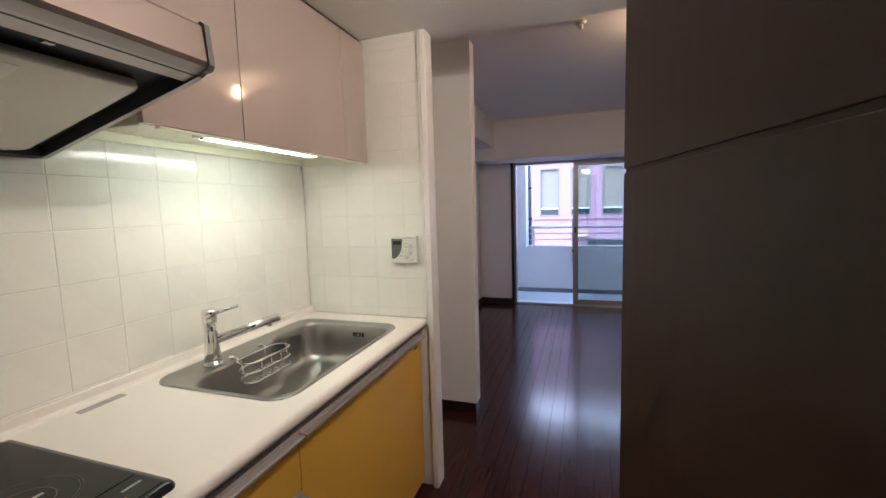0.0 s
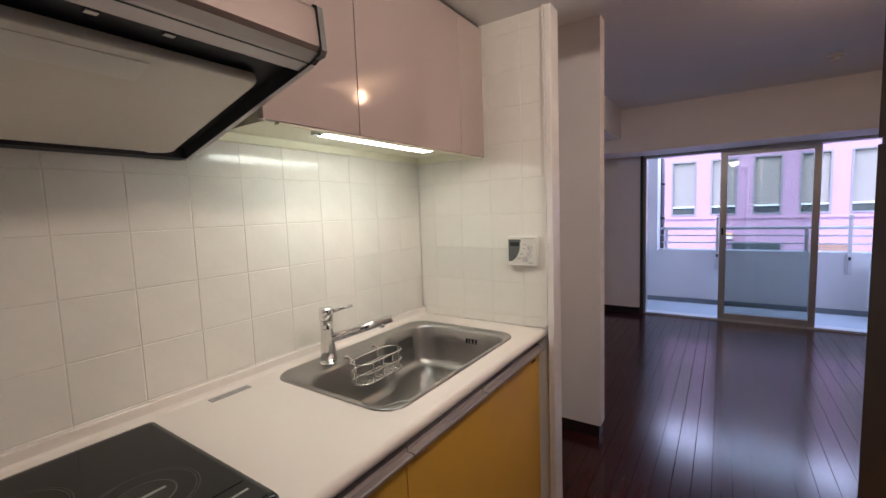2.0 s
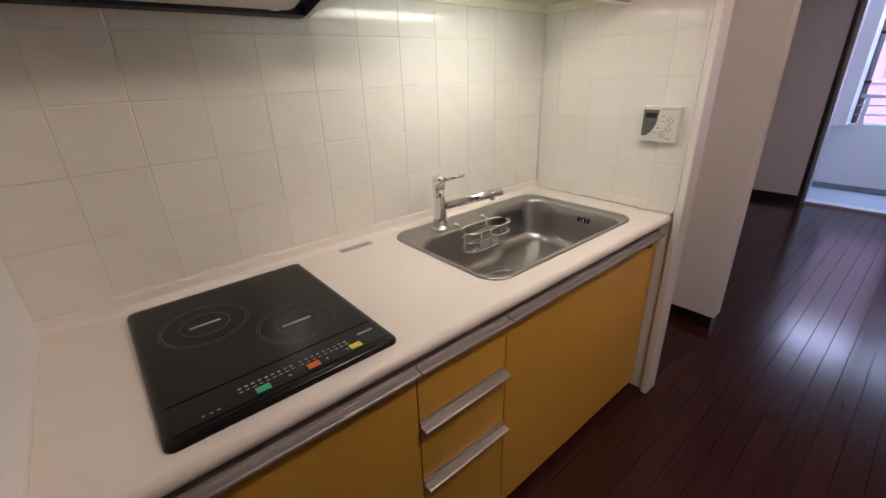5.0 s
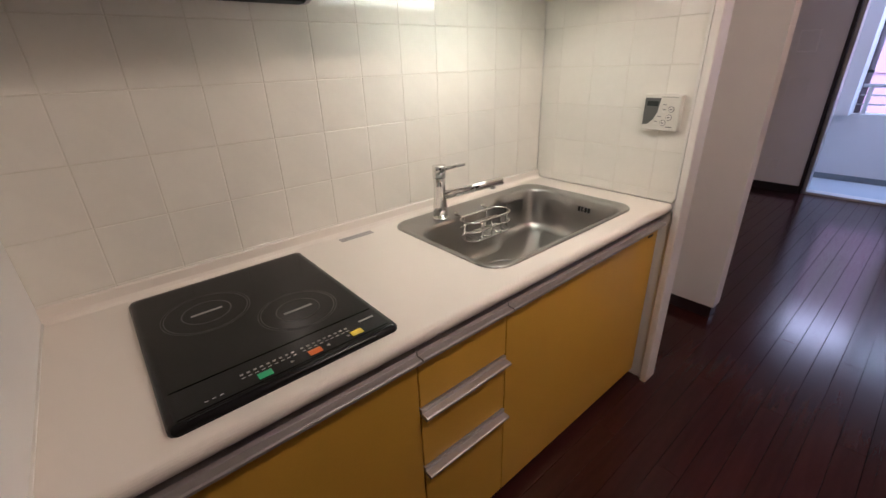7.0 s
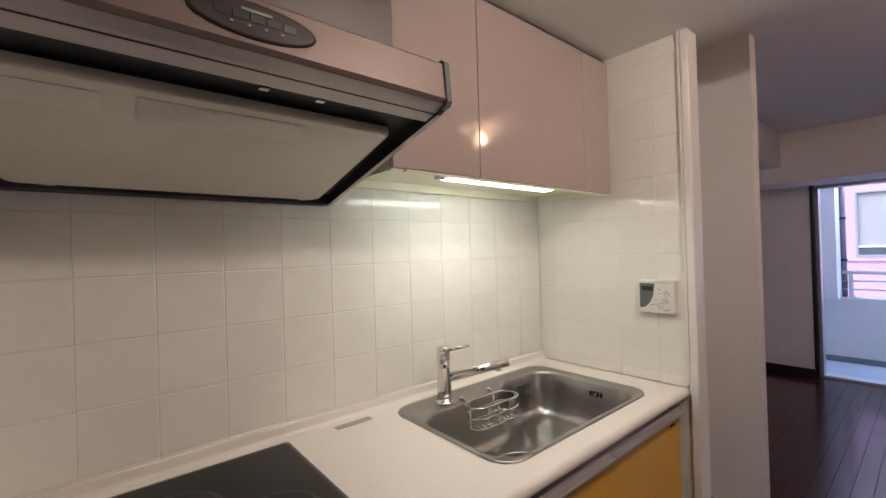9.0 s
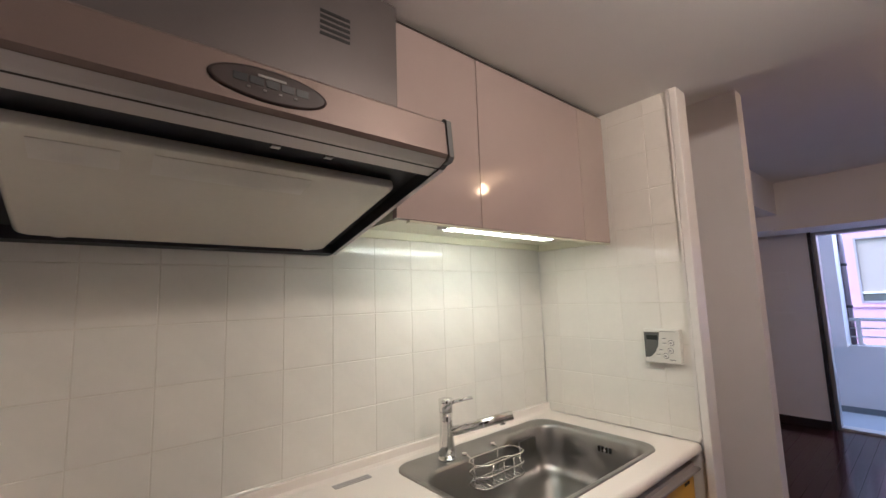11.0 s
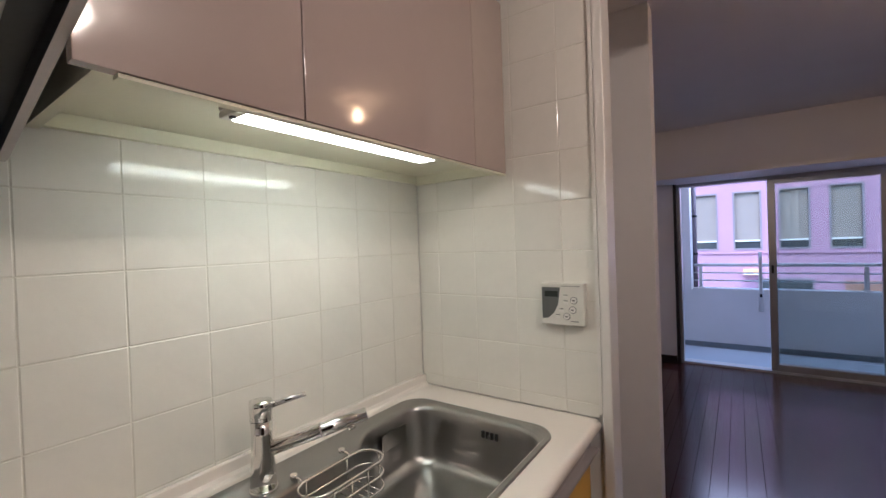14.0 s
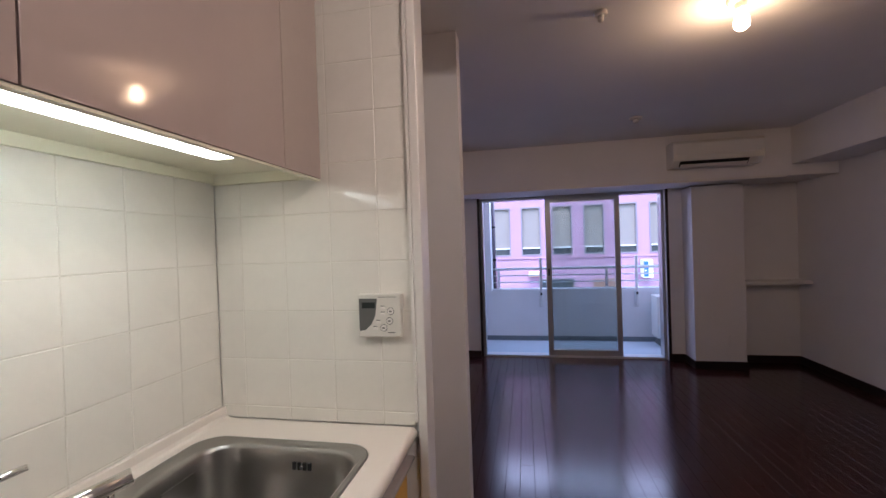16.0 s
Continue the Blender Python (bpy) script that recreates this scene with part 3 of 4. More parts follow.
def base_unit(y0, y1, fronts, label, name="base_cabinet"):
    u = thing(name, 0.3, (y0 + y1) / 2, 0, label, "cabinet", "kitchen base cabinets")
    part("side_panel", block(0.005, XD - 0.021, y0 + 0.0005, y0 + 0.018, 0.05, CT - 0.035), CABW, u)
    part("side_panel", block(0.005, XD - 0.021, y1 - 0.018, y1 - 0.0005, 0.05, CT - 0.035), CABW, u)
    part("bottom_panel", block(0.005, XD - 0.021, y0 + 0.018, y1 - 0.018, 0.05, 0.068), CABW, u)
    part("back_panel", block(0.005, 0.013, y0 + 0.018, y1 - 0.018, 0.068, CT - 0.035), CABW, u)
    part("top_rail", block(XD - 0.040, XD - 0.012, y0 + 0.001, y1 - 0.001, CT - 0.085, CT - 0.0355), ALU, u, "aluminium channel under the worktop")
    part("plinth", block(0.05, XD - 0.06, y0, y1, 0, 0.05), BASE, u, "dark recessed plinth")
    for kind, a, c, z0, z1 in fronts:
        f = part(kind, block(XD - 0.020, XD, a + 0.0015, c - 0.0015, z0, z1, bevel=0.0015), YELLOW, u, "yellow laminate front")
        stops = (a, -0.526, c) if c - a > 0.8 else (a, c)
        for p, q in zip(stops, stops[1:]):
            handle_rail(f, p, q, z1 - 0.004)
    return u


base_unit(SIDE + 0.002, -1.223, [("door", SIDE + 0.002, -1.223, 0.05, 0.768)], "yellow hob cabinet with an aluminium handle rail")
base_unit(-1.223, -0.917, [("drawer", -1.223, -0.917, 0.616, 0.768), ("drawer", -1.223, -0.917, 0.416, 0.592), ("drawer", -1.223, -0.917, 0.05, 0.392)], "yellow unit of three drawers with aluminium rails")
sk = base_unit(-0.917, -0.014, [("door", -0.917, -0.018, 0.05, 0.768)], "yellow sink cabinet with one wide front")
part("lock_slot", block(XD, XD + 0.002, -0.10, -0.062, 0.728, 0.736), DARK, sk, "small black slot")


def kitchen_sink():
    s = thing("kitchen_sink", 0.3, -0.5, 0.66, "brushed stainless-steel sink set into the worktop", "sink")
    def basin(off, z, r, push=0.066):
        pts = rounded(0.100 + off, 0.553 - off * 0.8, -0.885 + off, -0.158 - off, r, 10, 22)
        out = []
        for x, y in pts:
            t = min(1, max(0, (-0.37 - y) / 0.15))
            t = t * t * (3 - 2 * t)
            back = min(1, max(0, (0.33 - x) / 0.20))
            out.append((x + push * t * back, y, z))
        return out
    def rim(off, z, r):
        return [(x, y, z) for x, y in rounded(SX0 + off, SX1 - off, SY0 + off, SY1 - off, r, 10, 22)]
    b = bmesh.new()
    loft(b, [rim(0, CT + 0.0005, 0.075), rim(0.001, CT + 0.004, 0.074), rim(0.006, CT + 0.0045, 0.07), rim(0.010, CT + 0.002, 0.066), rim(0.014, CT + 0.003, 0.062), rim(0.018, CT + 0.001, 0.058),
             basin(-0.006, CT + 0.0, 0.10), basin(0.0, CT - 0.003, 0.096), basin(0.005, CT - 0.012, 0.092), basin(0.012, CT - 0.10, 0.088), basin(0.020, CT - 0.15, 0.082), basin(0.032, CT - 0.170, 0.075), basin(0.055, CT - 0.178, 0.06)])
    part("basin", b, STEEL, s)
    z = CT - 0.1775
    part("drain_cover", lathe(bmesh.new(), 0.375, -0.62, [(0.098, z), (0.098, z + 0.006), (0.090, z + 0.010), (0.02, z + 0.012), (0.004, z + 0.012)], 40), STEEL, s, "round steel drain cover")
    part("drain_ring", tube(bmesh.new(), [(0.375 + 0.106 * math.cos(a / 40 * 2 * math.pi), -0.62 + 0.106 * math.sin(a / 40 * 2 * math.pi), z + 0.002) for a in range(40)], 0.005, 8, closed=True), STEEL, s)
    for k in range(4):
        x = 0.348 + 0.015 * k
        part("overflow_slot", block(x, x + 0.008, -0.1705, -0.162, CT - 0.056, CT - 0.037), DARK, s, "dark overflow slot")
    part("overflow_screw", tube(bmesh.new(), [(0.376, -0.168, CT - 0.047), (0.376, -0.175, CT - 0.047)], 0.005, 12), CHROME, s)
    part("embossed_label", block(0.118, 0.1205, -0.355, -0.25, CT - 0.085, CT - 0.035), STEEL, s)


kitchen_sink()


def mixer_tap():
    x, y = 0.130, -0.732
    t = thing("mixer_tap", x, y, CT, "chrome single-lever kitchen tap with a long straight spout", "tap")
    part("base", lathe(bmesh.new(), x, y, [(0.030, CT + 0.002), (0.030, CT + 0.006), (0.0285, CT + 0.010)]), CHROME, t)
    part("body", lathe(bmesh.new(), x, y, [(0.0275, CT + 0.009), (0.0255, CT + 0.05), (0.0225, CT + 0.09), (0.0215, CT + 0.125), (0.0225, CT + 0.155)]), CHROME, t)
    part("cap", lathe(bmesh.new(), x, y, [(0.0235, CT + 0.157), (0.0245, CT + 0.190), (0.0235, CT + 0.197), (0.004, CT + 0.2)]), CHROME, t)
    lv = bmesh.new()
    tube(lv, [(x + 0.012, y + 0.016, CT + 0.184), (x + 0.03, y + 0.05, CT + 0.190), (x + 0.045, y + 0.082, CT + 0.194)], 0.0075, 10, taper=0.0055)
    part("lever", lv, CHROME, t)
    sp = bmesh.new()
    tube(sp, [(x + 0.005, y + 0.008, CT + 0.088), (x + 0.14, y + 0.178, CT + 0.135)], 0.0165, 20, taper=0.0145)
    spout = part("spout", sp, CHROME, t)
    part("nozzle", tube(bmesh.new(), [(x + 0.117, y + 0.149, CT + 0.118), (x + 0.118, y + 0.150, CT + 0.106)], 0.010, 16), CHROME, spout)
    part("collar", tube(bmesh.new(), [(x + 0.075, y + 0.096, CT + 0.1123), (x + 0.077, y + 0.0985, CT + 0.113)], 0.0162, 20), ALU, spout)


mixer_tap()


def wire_basket():
    b = thing("sink_basket", 0.20, -0.60, CT - 0.10, "chrome wire sponge basket hung in the sink", "basket")
    x0, x1, y0, y1 = 0.178, 0.262, -0.70, -0.475
    for z, r in ((CT + 0.000, 0.0032), (CT - 0.035, 0.0026), (CT - 0.070, 0.0026)):
        pts = [(p[0], p[1], z) for p in rounded(x0, x1, y0, y1, 0.040, 6, 6)]
        part("hoop", tube(bmesh.new(), pts, r, 8, closed=True), CHROME, b)
    for k in range(9):
        y = y0 + 0.03 + k * 0.020
        part("bottom_wire", tube(bmesh.new(), [(x0 + 0.004, y, CT - 0.071), (x1 - 0.004, y, CT - 0.071)], 0.0018, 6), CHROME, b)
    for x, y in ((x0, -0.66), (x0, -0.54), (x1, -0.65), (x1, -0.60), (x1, -0.55), (0.225, y0), (0.225, y1)):
        part("upright_wire", tube(bmesh.new(), [(x, y, CT + 0.000), (x, y, CT - 0.070)], 0.0022, 6), CHROME, b)
    for y in (-0.67, -0.53):
        part("hanger", tube(bmesh.new(), [(x0, y, CT + 0.000), (x0 - 0.012, y, CT + 0.006), (x0 - 0.03, y, CT + 0.006)], 0.003, 8), CHROME, b)
        part("suction_cap", tube(bmesh.new(), [(x0 - 0.03, y, CT + 0.002), (x0 - 0.03, y, CT + 0.011)], 0.008, 12), CHROME, b)


wire_basket()
vp = thing("vent_plate", 0.045, -1.03, CT, "small grey metal plate on the worktop", "plate")
part("plate", block(0.048, 0.074, -1.105, -0.986, CT, CT + 0.0025, bevel=0.0008), ALU, vp)
for k in range(2):
    part("line", block(0.048 + 0.009 * (k + 1), 0.0486 + 0.009 * (k + 1), -1.10, -0.991, CT + 0.0025, CT + 0.003), GREYP, vp)


# ---- hob ----
def hob():
    hx0, hx1, hy0, hy1 = 0.066, 0.604, -1.687, -1.248
    h = thing("induction_hob", 0.29, -1.46, CT, "black glass two-zone induction hob with coloured keys", "hob")
    def lp(off, z, r):
        return [(x, y, z) for x, y in rounded(hx0 + off, hx1 - off, hy0 + off, hy1 - off, r, 6, 6)]
    part("frame", loft(bmesh.new(), [lp(0, CT, 0.018), lp(0, CT + 0.006, 0.018), lp(0.005, CT + 0.013, 0.015), lp(0.016, CT + 0.0145, 0.010)]), BLACKP, h)
    zt = CT + 0.0148
    part("glass_top", block(hx0 + 0.040, hx1 - 0.098, hy0 + 0.018, hy1 - 0.018, zt, zt + 0.0015), BLACKG, h)
    part("control_panel", block(hx1 - 0.094, hx1 - 0.020, hy0 + 0.018, hy1 - 0.018, zt, zt + 0.0013), BLACKP, h)
    part("front_bar", tube(bmesh.new(), [(hx1 - 0.010, hy0 + 0.03, zt - 0.003), (hx1 - 0.010, hy1 - 0.05, zt - 0.003)], 0.004, 10), BLACKP, h)
    zr = zt + 0.0017
    def ring(cx, cy, r, w, mt):
        bm = bmesh.new()
        n = 48
        a = [bm.verts.new((cx + r * math.cos(2 * math.pi * k / n), cy + r * math.sin(2 * math.pi * k / n), zr)) for k in range(n)]
        c = [bm.verts.new((cx + (r + w) * math.cos(2 * math.pi * k / n), cy + (r + w) * math.sin(2 * math.pi * k / n), zr)) for k in range(n)]
        for k in range(n):
            bm.faces.new((a[k], c[k], c[(k + 1) % n], a[(k + 1) % n]))
        part("zone_ring", bm, mt, h)
    for cx, cy, ro in ((0.258, -1.550, 0.086), (0.395, -1.388, 0.080)):
        ring(cx, cy, ro * 0.58, 0.0026, RING)
        ring(cx, cy, ro, 0.0016, RING)
        ring(cx, cy, ro + 0.006, 0.0012, RING)
        part("zone_mark", block(cx - 0.004, cx + 0.004, cy - 0.033, cy + 0.033, zr - 0.0004, zr + 0.0002), MARK, h)
    kx = hx1 - 0.042
    for y, mt, nm in ((-1.523, GREEN, "green key"), (-1.426, ORANGE, "orange key"), (-1.334, YELK, "yellow key")):
        part("key", block(kx, kx + 0.017, y - 0.013, y + 0.013, zr, zr + 0.0012, bevel=0.0005), mt, h, nm)
    for y0, n in ((-1.560, 9), (-1.445, 9)):
        for k in range(n):
            part("print", block(kx - 0.022, kx - 0.017, y0 + 0.012 * k, y0 + 0.006 + 0.012 * k, zr - 0.0003, zr), MARK, h)
            part("print", block(kx - 0.010, kx - 0.0075, y0 + 0.012 * k, y0 + 0.007 + 0.012 * k, zr - 0.0003, zr), MARK, h)
    for y in (-1.515, -1.475, -1.395, -1.355):
        bm = bmesh.new()
        s = 1 if y in (-1.475, -1.355) else -1
        prism(bm, [(kx + 0.003, y), (kx + 0.011, y), (kx + 0.007, y + 0.007 * s)], "z", zr - 0.0003, zr + 0.0002)
        part("arrow", bm, MARK, h)
    for k in range(3):
        part("lamp_dot", block(kx + 0.008, kx + 0.0105, -1.625 + 0.012 * k, -1.619 + 0.012 * k, zr, zr + 0.0002), MARK, h)
    part("writing", block(kx - 0.026, kx - 0.020, -1.312, -1.276, zr - 0.0003, zr), MARK, h, "pale unreadable writing")


hob()


# ---- wall cabinets, light, hood ----
CB, CTOP, CX = 1.596, 2.142, 0.385


def wall_cabinet():
    y0, yb, y1 = -1.087, -1.06, -0.001
    c = thing("wall_cabinet", 0.2, -0.6, CB, "glossy taupe wall cabinet with two doors", "cabinet")
    part("side_panel", block(0.002, CX - 0.022, yb, yb + 0.018, CB, CTOP), CABW, c)
    part("side_panel", block(0.002, CX - 0.022, y1 - 0.018, y1, CB, CTOP), CABW, c)
    part("top_panel", block(0.002, CX - 0.022, yb + 0.018, y1 - 0.018, CTOP - 0.018, CTOP), CABW, c)
    part("bottom_panel", block(0.002, CX - 0.022, yb + 0.018, y1 - 0.018, 1.628, 1.645), CABW, c)
    part("back_panel", block(0.002, 0.010, yb + 0.018, y1 - 0.018, 1.645, CTOP - 0.018), CABW, c)
    part("back_rail", block(0.002, 0.016, yb + 0.018, y1 - 0.018, 1.600, 1.6275), CABW, c)
    part("light_lip", block(CX - 0.0215, CX - 0.004, yb + 0.018, y1 - 0.018, CB - 0.010, CB - 0.0045), CABW, c, "cream lip under the doors")
    for a, e, nm, mt in ((y0, -0.779, "door", GLOSS), (-0.779, -0.212, "door", GLOSS), (-0.212, -0.029, "filler_panel", GLOSSF)):
        part(nm, block(CX - 0.020, CX, a + 0.0015, e - 0.0015 if nm == "door" and e < -0.5 else e - 0.0004, CB - 0.004, CTOP - 0.012, bevel=0.0012), mt, c)
    # added dark strip: stops lamp light leaking through the seam between the doors
    part("joint_backing", block(CX - 0.040, CX - 0.0205, -0.789, -0.769, CB, CTOP - 0.018), OVAL_GAP, c, "dark backing added to keep light out of the door joint")
    part("end_strip", block(CX - 0.030, CX - 0.012, -0.0285, y1, CB, CTOP), GLOSSF, c)
    # dark brown strip paints the shadow gap between cabinet and ceiling
    part("top_gap_shade", block(CX - 0.05, CX - 0.026, y0, y1, CTOP, KC), OVAL_GAP, c, "filler below the ceiling, the gap's shade put in its colour")


wall_cabinet()


def under_light():
    y0, y1 = -0.878, -0.345
    u = thing("under_cabinet_light", 0.35, -0.65, 1.60, "lit slim fluorescent lamp under the wall cabinet", "lamp")
    part("housing", block(0.288, 0.343, y0, y1, 1.604, 1.6275, bevel=0.003), PLASTIC, u)
    part("diffuser", block(0.289, 0.343, y0 + 0.02, y1 - 0.002, 1.592, 1.6035, bevel=0.004), TUBE, u, "glowing white diffuser")
    part("end_cap", block(0.288, 0.343, y0, y0 + 0.019, 1.592, 1.6035, bevel=0.003), PLASTIC, u)
    part("switch", block(0.314, 0.322, y0 + 0.004, y0 + 0.012, 1.588, 1.592), DARK, u)
    s = thing("socket_outlet", 0.317, -0.94, 1.62, "cream socket under the wall cabinet", "socket")
    part("body", block(0.307, 0.343, -0.945, -0.885, 1.608, 1.6275, bevel=0.002), CABW, s)
    for k in range(3):
        part("slot", block(0.314, 0.330, -0.935 + 0.016 * k, -0.931 + 0.016 * k, 1.6065, 1.608), GREYP, s)


under_light()


def range_hood():
    y0, y1 = SIDE + 0.006, -1.085
    h = thing("range_hood", 0.28, -1.46, 1.52, "taupe metallic slanted range hood with a white flow plate", "range hood")
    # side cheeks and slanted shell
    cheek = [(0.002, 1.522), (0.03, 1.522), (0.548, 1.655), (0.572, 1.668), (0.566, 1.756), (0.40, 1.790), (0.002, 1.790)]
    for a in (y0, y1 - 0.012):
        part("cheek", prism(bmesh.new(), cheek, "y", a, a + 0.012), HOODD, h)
    band = [(0.552, 1.672), (0.572, 1.672), (0.578, 1.680), (0.571, 1.752), (0.562, 1.760), (0.405, 1.792), (0.405, 1.780), (0.552, 1.752)]
    part("front_band", prism(bmesh.new(), band, "y", y0 + 0.012, y1 - 0.012), HOODM, h)
    for a in (y0, y1 - 0.012):
        part("end_cap", prism(bmesh.new(), [(0.560, 1.662), (0.576, 1.664), (0.583, 1.674), (0.576, 1.757), (0.566, 1.764), (0.556, 1.760)], "y", a - 0.0005, a + 0.0125), GREYP, h, "dark rounded end cap")
    part("edge_strip", prism(bmesh.new(), [(0.510, 1.650), (0.552, 1.660), (0.572, 1.671), (0.552, 1.671), (0.510, 1.656)], "y", y0 + 0.012, y1 - 0.012), ALU, h, "pale aluminium edge strip")
    part("edge_line", prism(bmesh.new(), [(0.541, 1.6565), (0.544, 1.6573), (0.544, 1.660), (0.541, 1.660)], "y", y0 + 0.012, y1 - 0.012), DARK, h)
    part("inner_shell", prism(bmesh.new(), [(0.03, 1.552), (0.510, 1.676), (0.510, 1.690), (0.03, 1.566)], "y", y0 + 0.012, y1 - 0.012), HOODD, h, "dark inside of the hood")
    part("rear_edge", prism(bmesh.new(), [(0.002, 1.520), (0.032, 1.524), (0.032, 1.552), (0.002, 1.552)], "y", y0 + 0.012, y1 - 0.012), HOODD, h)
    for a, b in ((y0, y0 + 0.012), (y1 - 0.012, y1)):
        part("edge_trim", prism(bmesh.new(), [(0.004, 1.5205), (0.03, 1.5205), (0.548, 1.6535), (0.548, 1.6545), (0.03, 1.5218), (0.004, 1.5218)], "y", a, b), ALU, h)
    # flow plate, parallel to the slant
    sl = Vector((0.518, 0, 0.133)).normalized()
    nl = Vector((0.133, 0, -0.518)).normalized()
    org = Vector((0.030, 0, 1.532))
    outline = rounded(0.012, 0.425, y0 + 0.045, y1 - 0.050, 0.022, 6, 6)
    def lv(d, inset):
        cu, cv = 0.2185, (y0 + y1) / 2
        out = []
        for u, v in outline:
            p = org + sl * (u + (cu - u) * inset) + nl * d
            out.append((p.x, v + (cv - v) * inset, p.z))
        return out
    bm = bmesh.new()
    loft(bm, [lv(-0.012, 0.0), lv(-0.002, 0.0), lv(0.004, 0.012), lv(0.006, 0.03)])
    part("flow_plate", bm, PLATE, h, "white enamelled flow plate")
    def film(u0, u1, v0, v1, mt):
        b = bmesh.new()
        p = [org + sl * u + nl * 0.0068 + Vector((0, v, 0)) for u, v in ((u0, v0), (u1, v0), (u1, v1), (u0, v1))]
        q = [a + nl * 0.0006 for a in p]
        prism_v = [[b.verts.new(a) for a in p], [b.verts.new(a) for a in q]]
        b.faces.new(prism_v[0])
        b.faces.new(prism_v[1])
        for k in range(4):
            b.faces.new((prism_v[0][k], prism_v[0][(k + 1) % 4], prism_v[1][(k + 1) % 4], prism_v[1][k]))
        bmesh.ops.recalc_face_normals(b, faces=b.faces)
        part("sticker", b, mt, h, "pale sticker film")
    film(0.335, 0.395, y0 + 0.09, y0 + 0.20, FILM)
    film(0.335, 0.400, -1.60, -1.33, FILM)
    for v in (-1.73, -1.185):
        part("clip", block(0.034, 0.046, v - 0.012, v + 0.012, 1.529, 1.535), CHROME, h)
    for v in (-1.43, -1.33):
        part("clip", block(0.488, 0.500, v - 0.008, v + 0.008, 1.650, 1.658), CHROME, h)
    # box to the ceiling
    part("duct_box", block(0.002, 0.405, y0 + 0.002, -1.09, 1.803, KC - 0.002, bevel=0.002), HOODB, h)
    for k in range(5):
        part("vent_slot", block(0.405, 0.4065, -1.30, -1.225, 1.995 + 0.014 * k, 2.002 + 0.014 * k), DARK, h)
    # oval control on the band
    n = 40
    tilt = Vector((-0.007, 0, 0.072)).normalized()
    c = Vector((0.5755, -1.464, 1.716))
    out = Vector((0.995, 0, 0.097))
    def oval(a, b2, d):
        return [tuple(c + out * d + Vector((0, a * math.cos(2 * math.pi * k / n), 0)) + tilt * (b2 * math.sin(2 * math.pi * k / n))) for k in range(n)]
    part("control_oval", loft(bmesh.new(), [oval(0.092, 0.029, -0.004), oval(0.092, 0.029, 0.001), oval(0.086, 0.025, 0.003)]), OVAL_GAP, h, "dark oval control panel")
    def on_band(nm, y, dz, wy, wz, mt, label=""):
        p = c + tilt * dz
        part(nm, block(p.x + 0.001, p.x + 0.0045, y - wy, y + wy, p.z - wz, p.z + wz), mt, h, label)
    for k in range(5):
        on_band("button", -1.512 + 0.024 * k, 0.002, 0.010, 0.006, DARK)
    for k in range(4):
        on_band("lamp_dot", -1.500 + 0.024 * k, -0.011, 0.0025, 0.0015, MARK)
    on_band("writing", -1.464, 0.013, 0.022, 0.002, MARK, "pale unreadable writing")


    # the canopy's true depth and height
    for o in h.children:
        if o.name.split(".")[0] not in ("duct_box", "vent_slot"):
            o.data.transform(Matrix.Translation((0, 0, 0.012)) @ Matrix.Diagonal((1.045, 1, 1, 1)))


range_hood()


def bath_controller():
    x0, x1, z0, z1 = 0.491, 0.621, 1.121, 1.245
    c = thing("bath_controller", 0.556, -0.012, z0, "off-white water-heater controller with a grey display", "controller")
    part("body", block(x0, x1, -0.030, -0.0005, z0, z1, bevel=0.003), PLASTIC, c)
    curve = [(x0 + 0.004, z0 + 0.018), (x0 + 0.022, z0 + 0.020), (x0 + 0.040, z0 + 0.036), (x0 + 0.053, z0 + 0.062), (x0 + 0.060, z1 - 0.012), (x0 + 0.004, z1 - 0.012)]
    part("display_panel", prism(bmesh.new(), curve, "y", -0.0312, -0.029), GREYP, c, "dark grey curved display panel")
    part("display", block(x0 + 0.013, x0 + 0.053, -0.0322, -0.0311, z1 - 0.040, z1 - 0.023), LCD, c)
    for x, z in ((0.100, 0.075), (0.096, 0.047), (0.078, 0.027)):
        part("button", tube(bmesh.new(), [(x0 + x, -0.029, z0 + z), (x0 + x, -0.0335, z0 + z)], 0.0085, 20), TRIM, c)
        part("button_ring", tube(bmesh.new(), [(x0 + x + 0.0098 * math.cos(k / 20 * 2 * math.pi), -0.0305, z0 + z + 0.0098 * math.sin(k / 20 * 2 * math.pi)) for k in range(20)], 0.0009, 6, closed=True), GREYP, c)
        part("button_mark", block(x0 + x - 0.004, x0 + x + 0.004, -0.0339, -0.0334, z0 + z - 0.002, z0 + z + 0.002), GREYP, c)
    for x, z in ((0.076, 0.083), (0.076, 0.066), (0.062, 0.042), (0.052, 0.024)):
        part("button", block(x0 + x - 0.007, x0 + x + 0.007, -0.032, -0.029, z0 + z - 0.003, z0 + z + 0.003, bevel=0.001), TRIM, c)
        part("writing", block(x0 + x - 0.006, x0 + x + 0.006, -0.0304, -0.0299, z0 + z + 0.006, z0 + z + 0.008), GREYP, c, "small unreadable writing")
    part("writing", block(x0 + 0.09, x0 + 0.112, -0.0304, -0.0299, z0 + 0.012, z0 + 0.0145), GREYP, c, "small unreadable writing")
    part("writing", block(x0 + 0.062, x0 + 0.118, -0.0304, -0.0299, z1 - 0.009, z1 - 0.007), MARK, c, "small unreadable writing")


bath_controller()

# ---- pieces: tiles and floor planks ----
structure("backing_tiles", block(-0.009, -0.0013, SIDE, -0.001, 0.86, 1.62), GROUT, "grout bed of the back wall")
structure("backing_tiles_end", block(0.0, 0.648, 0.0013, 0.009, 0.86, KC), GROUT, "grout bed of the end wall")
back_wall = bpy.data.objects["backing_tiles"]
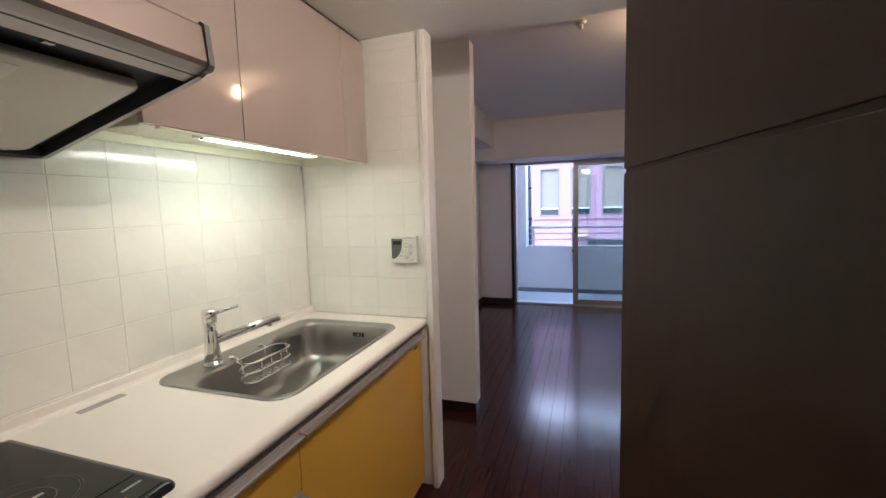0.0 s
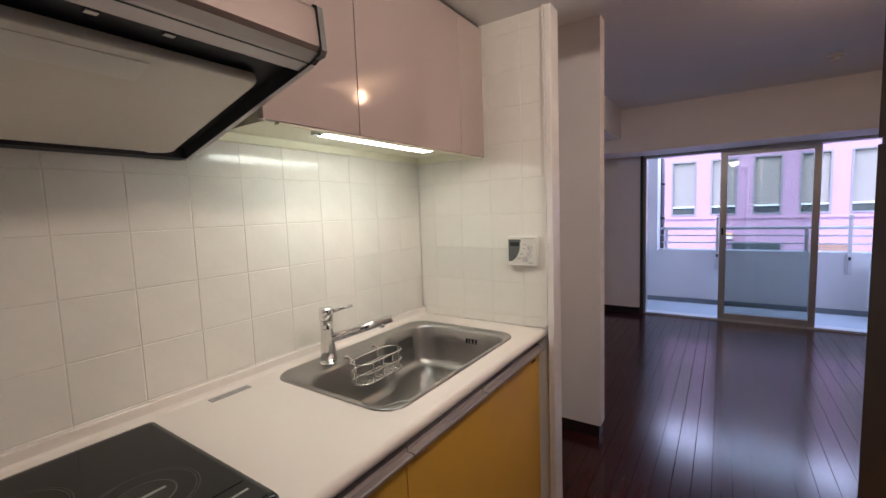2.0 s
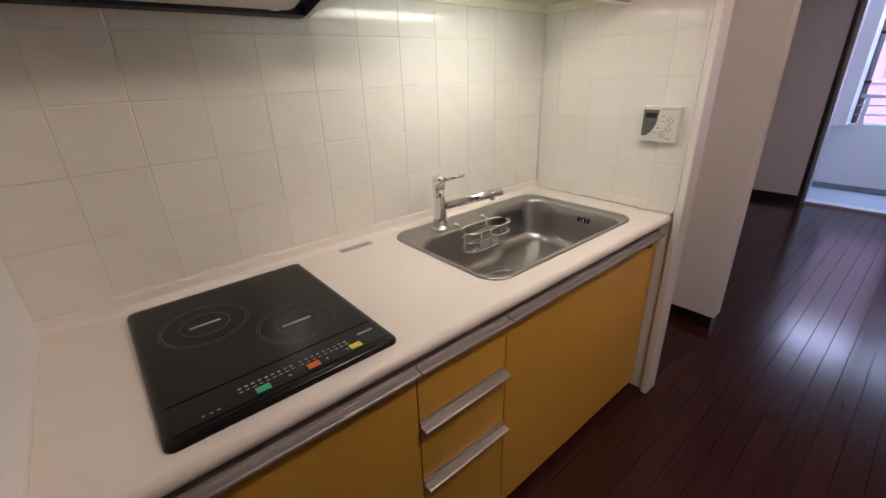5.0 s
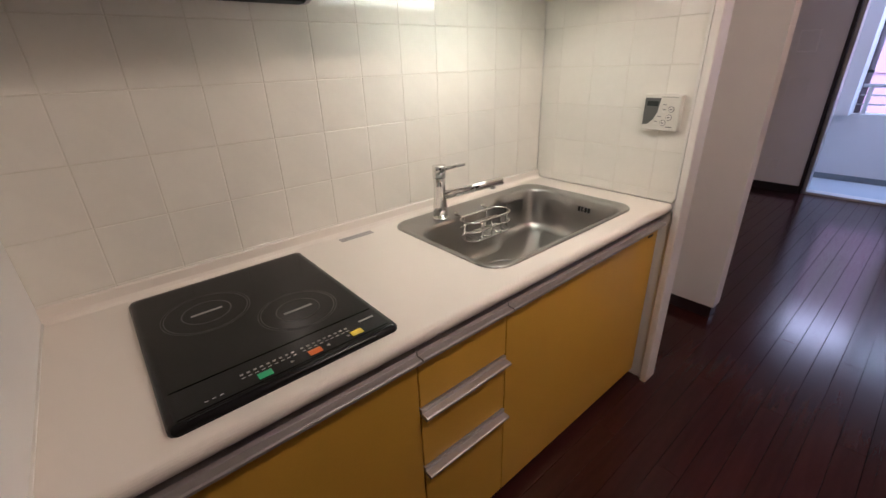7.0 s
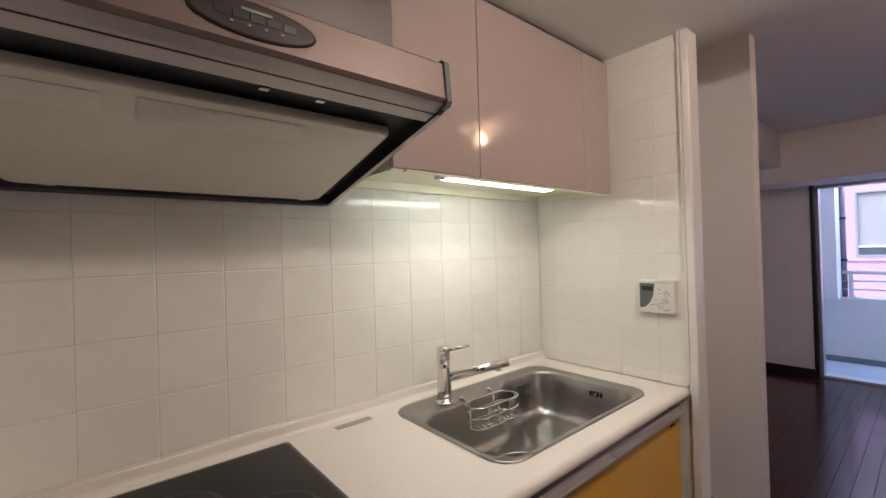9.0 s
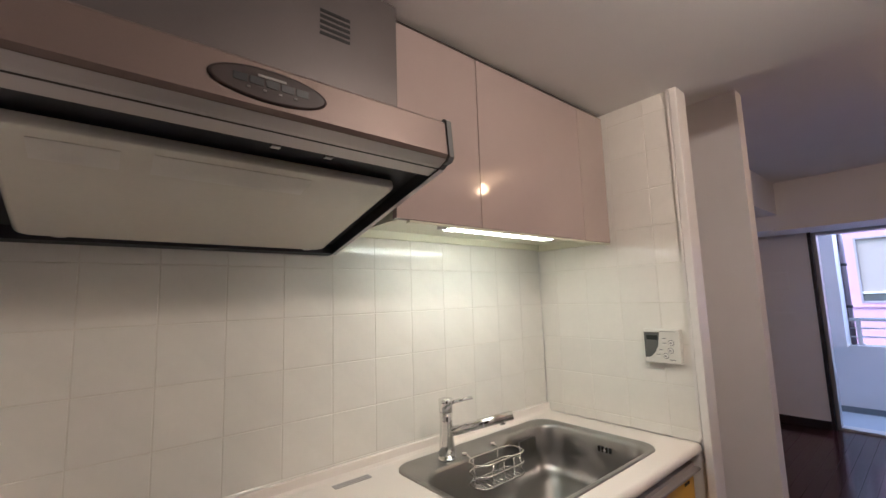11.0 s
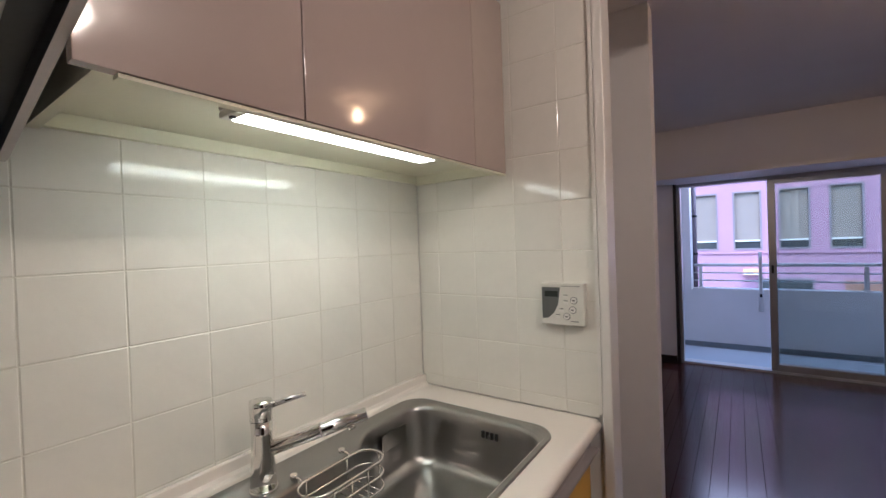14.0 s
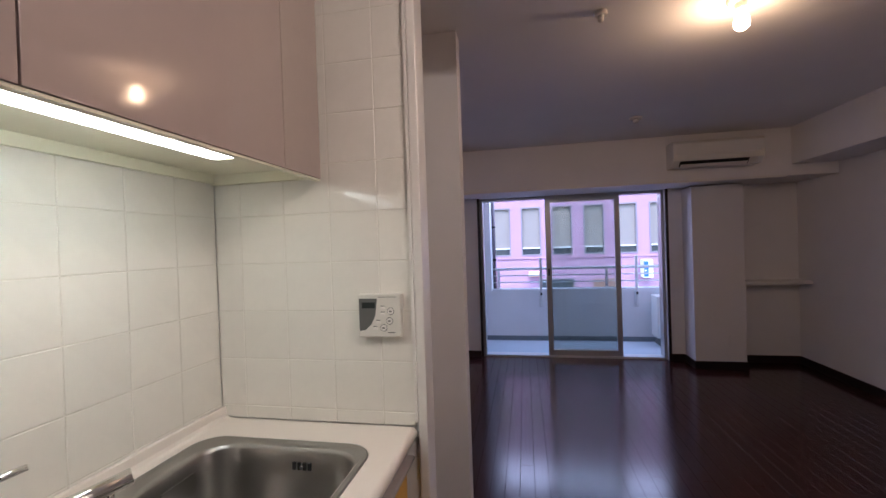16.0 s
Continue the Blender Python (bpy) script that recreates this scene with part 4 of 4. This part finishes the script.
end_wall = bpy.data.objects["backing_tiles_end"]
GAP = 0.0016
tile_cache = {}


def tile(axis, w, h, parent, where):
    """A glazed tile with rounded edges, its middle at where; axis is the way it faces."""
    key = (axis, round(w, 4), round(h, 4))
    if key not in tile_cache:
        bm = bmesh.new()
        b = 0.0016
        lo = [(-w / 2, -h / 2), (w / 2, -h / 2), (w / 2, h / 2), (-w / 2, h / 2)]
        hi = [(-w / 2 + b, -h / 2 + b), (w / 2 - b, -h / 2 + b), (w / 2 - b, h / 2 - b), (-w / 2 + b, h / 2 - b)]
        levels = [(lo, 0.0), (lo, 0.0052), (hi, 0.0062)]
        def at(p, d):
            return (d, p[0], p[1]) if axis == "x" else (p[0], -d, p[1])
        loft(bm, [[at(p, d) for p in pts] for pts, d in levels], smooth=False)
        tile_cache[key] = mesh_of(bm, TILE, "tile")
    ob = new("tile", tile_cache[key])
    ob.parent = parent
    tip = random.uniform(-0.0006, 0.0006)
    ob.location = where
    ob.rotation_euler = (0, tip * 2, tip * 3) if axis == "x" else (tip * 2, 0, tip * 3)
    return ob


def cuts(lo, hi, start, step):
    """Joint to joint, with cut tiles at both ends."""
    marks = [start + step * k for k in range(-40, 41) if lo + 0.012 < start + step * k < hi - 0.012]
    marks = [lo] + marks + [hi]
    return list(zip(marks, marks[1:]))


for a, c in cuts(SIDE, -0.001, -0.9255, 0.1539):
    for z0, z1 in cuts(0.862, 1.608, 1.342, 0.15):
        tile("x", c - a - GAP, z1 - z0 - GAP, back_wall, (-0.0062, (a + c) / 2, (z0 + z1) / 2))
for a, c in cuts(0.001, 0.648, 0.397, 0.1531):
    for z0, z1 in cuts(0.8515, KC - 0.001, 1.342, 0.15):
        tile("y", c - a - GAP, z1 - z0 - GAP, end_wall, ((a + c) / 2, 0.0062, (z0 + z1) / 2))

floor = bpy.data.objects["floor"]
plank_cache = {}
PW, PL = 0.0828, 1.82


def plank(w, length, where):
    key = (round(w, 4), round(length, 3))
    if key not in plank_cache:
        bm = bmesh.new()
        b, d = 0.0009, 0.012
        lo = [(-w / 2, -length / 2), (w / 2, -length / 2), (w / 2, length / 2), (-w / 2, length / 2)]
        hi = [(x - b * (1 if x > 0 else -1), y - b * (1 if y > 0 else -1)) for x, y in lo]
        loft(bm, [[(x, y, -d) for x, y in lo], [(x, y, -0.0012) for x, y in lo], [(x, y, 0) for x, y in hi]], smooth=False)
        plank_cache[key] = mesh_of(bm, WOOD, "plank")
    ob = new("plank", plank_cache[key])
    ob.parent = floor
    ob.location = where
    ob.rotation_euler = (0, random.uniform(-0.0002, 0.0002), 0)


col = 0
x = 0.0
while x < XR - 0.02:
    w = min(PW, XR - x)
    low = -0.45 if x > 1.93 else SIDE - 0.05 if x < 0.66 else -4.6
    y = -4.6 - (col * 0.61) % PL
    while y < YW:
        a, c = max(y, low), min(y + PL, YW + 0.05)
        if c - a > 0.05:
            plank(w - 0.0008, c - a - 0.0008, (x + w / 2, (a + c) / 2, 0))
        y += PL
    x += PW
    col += 1
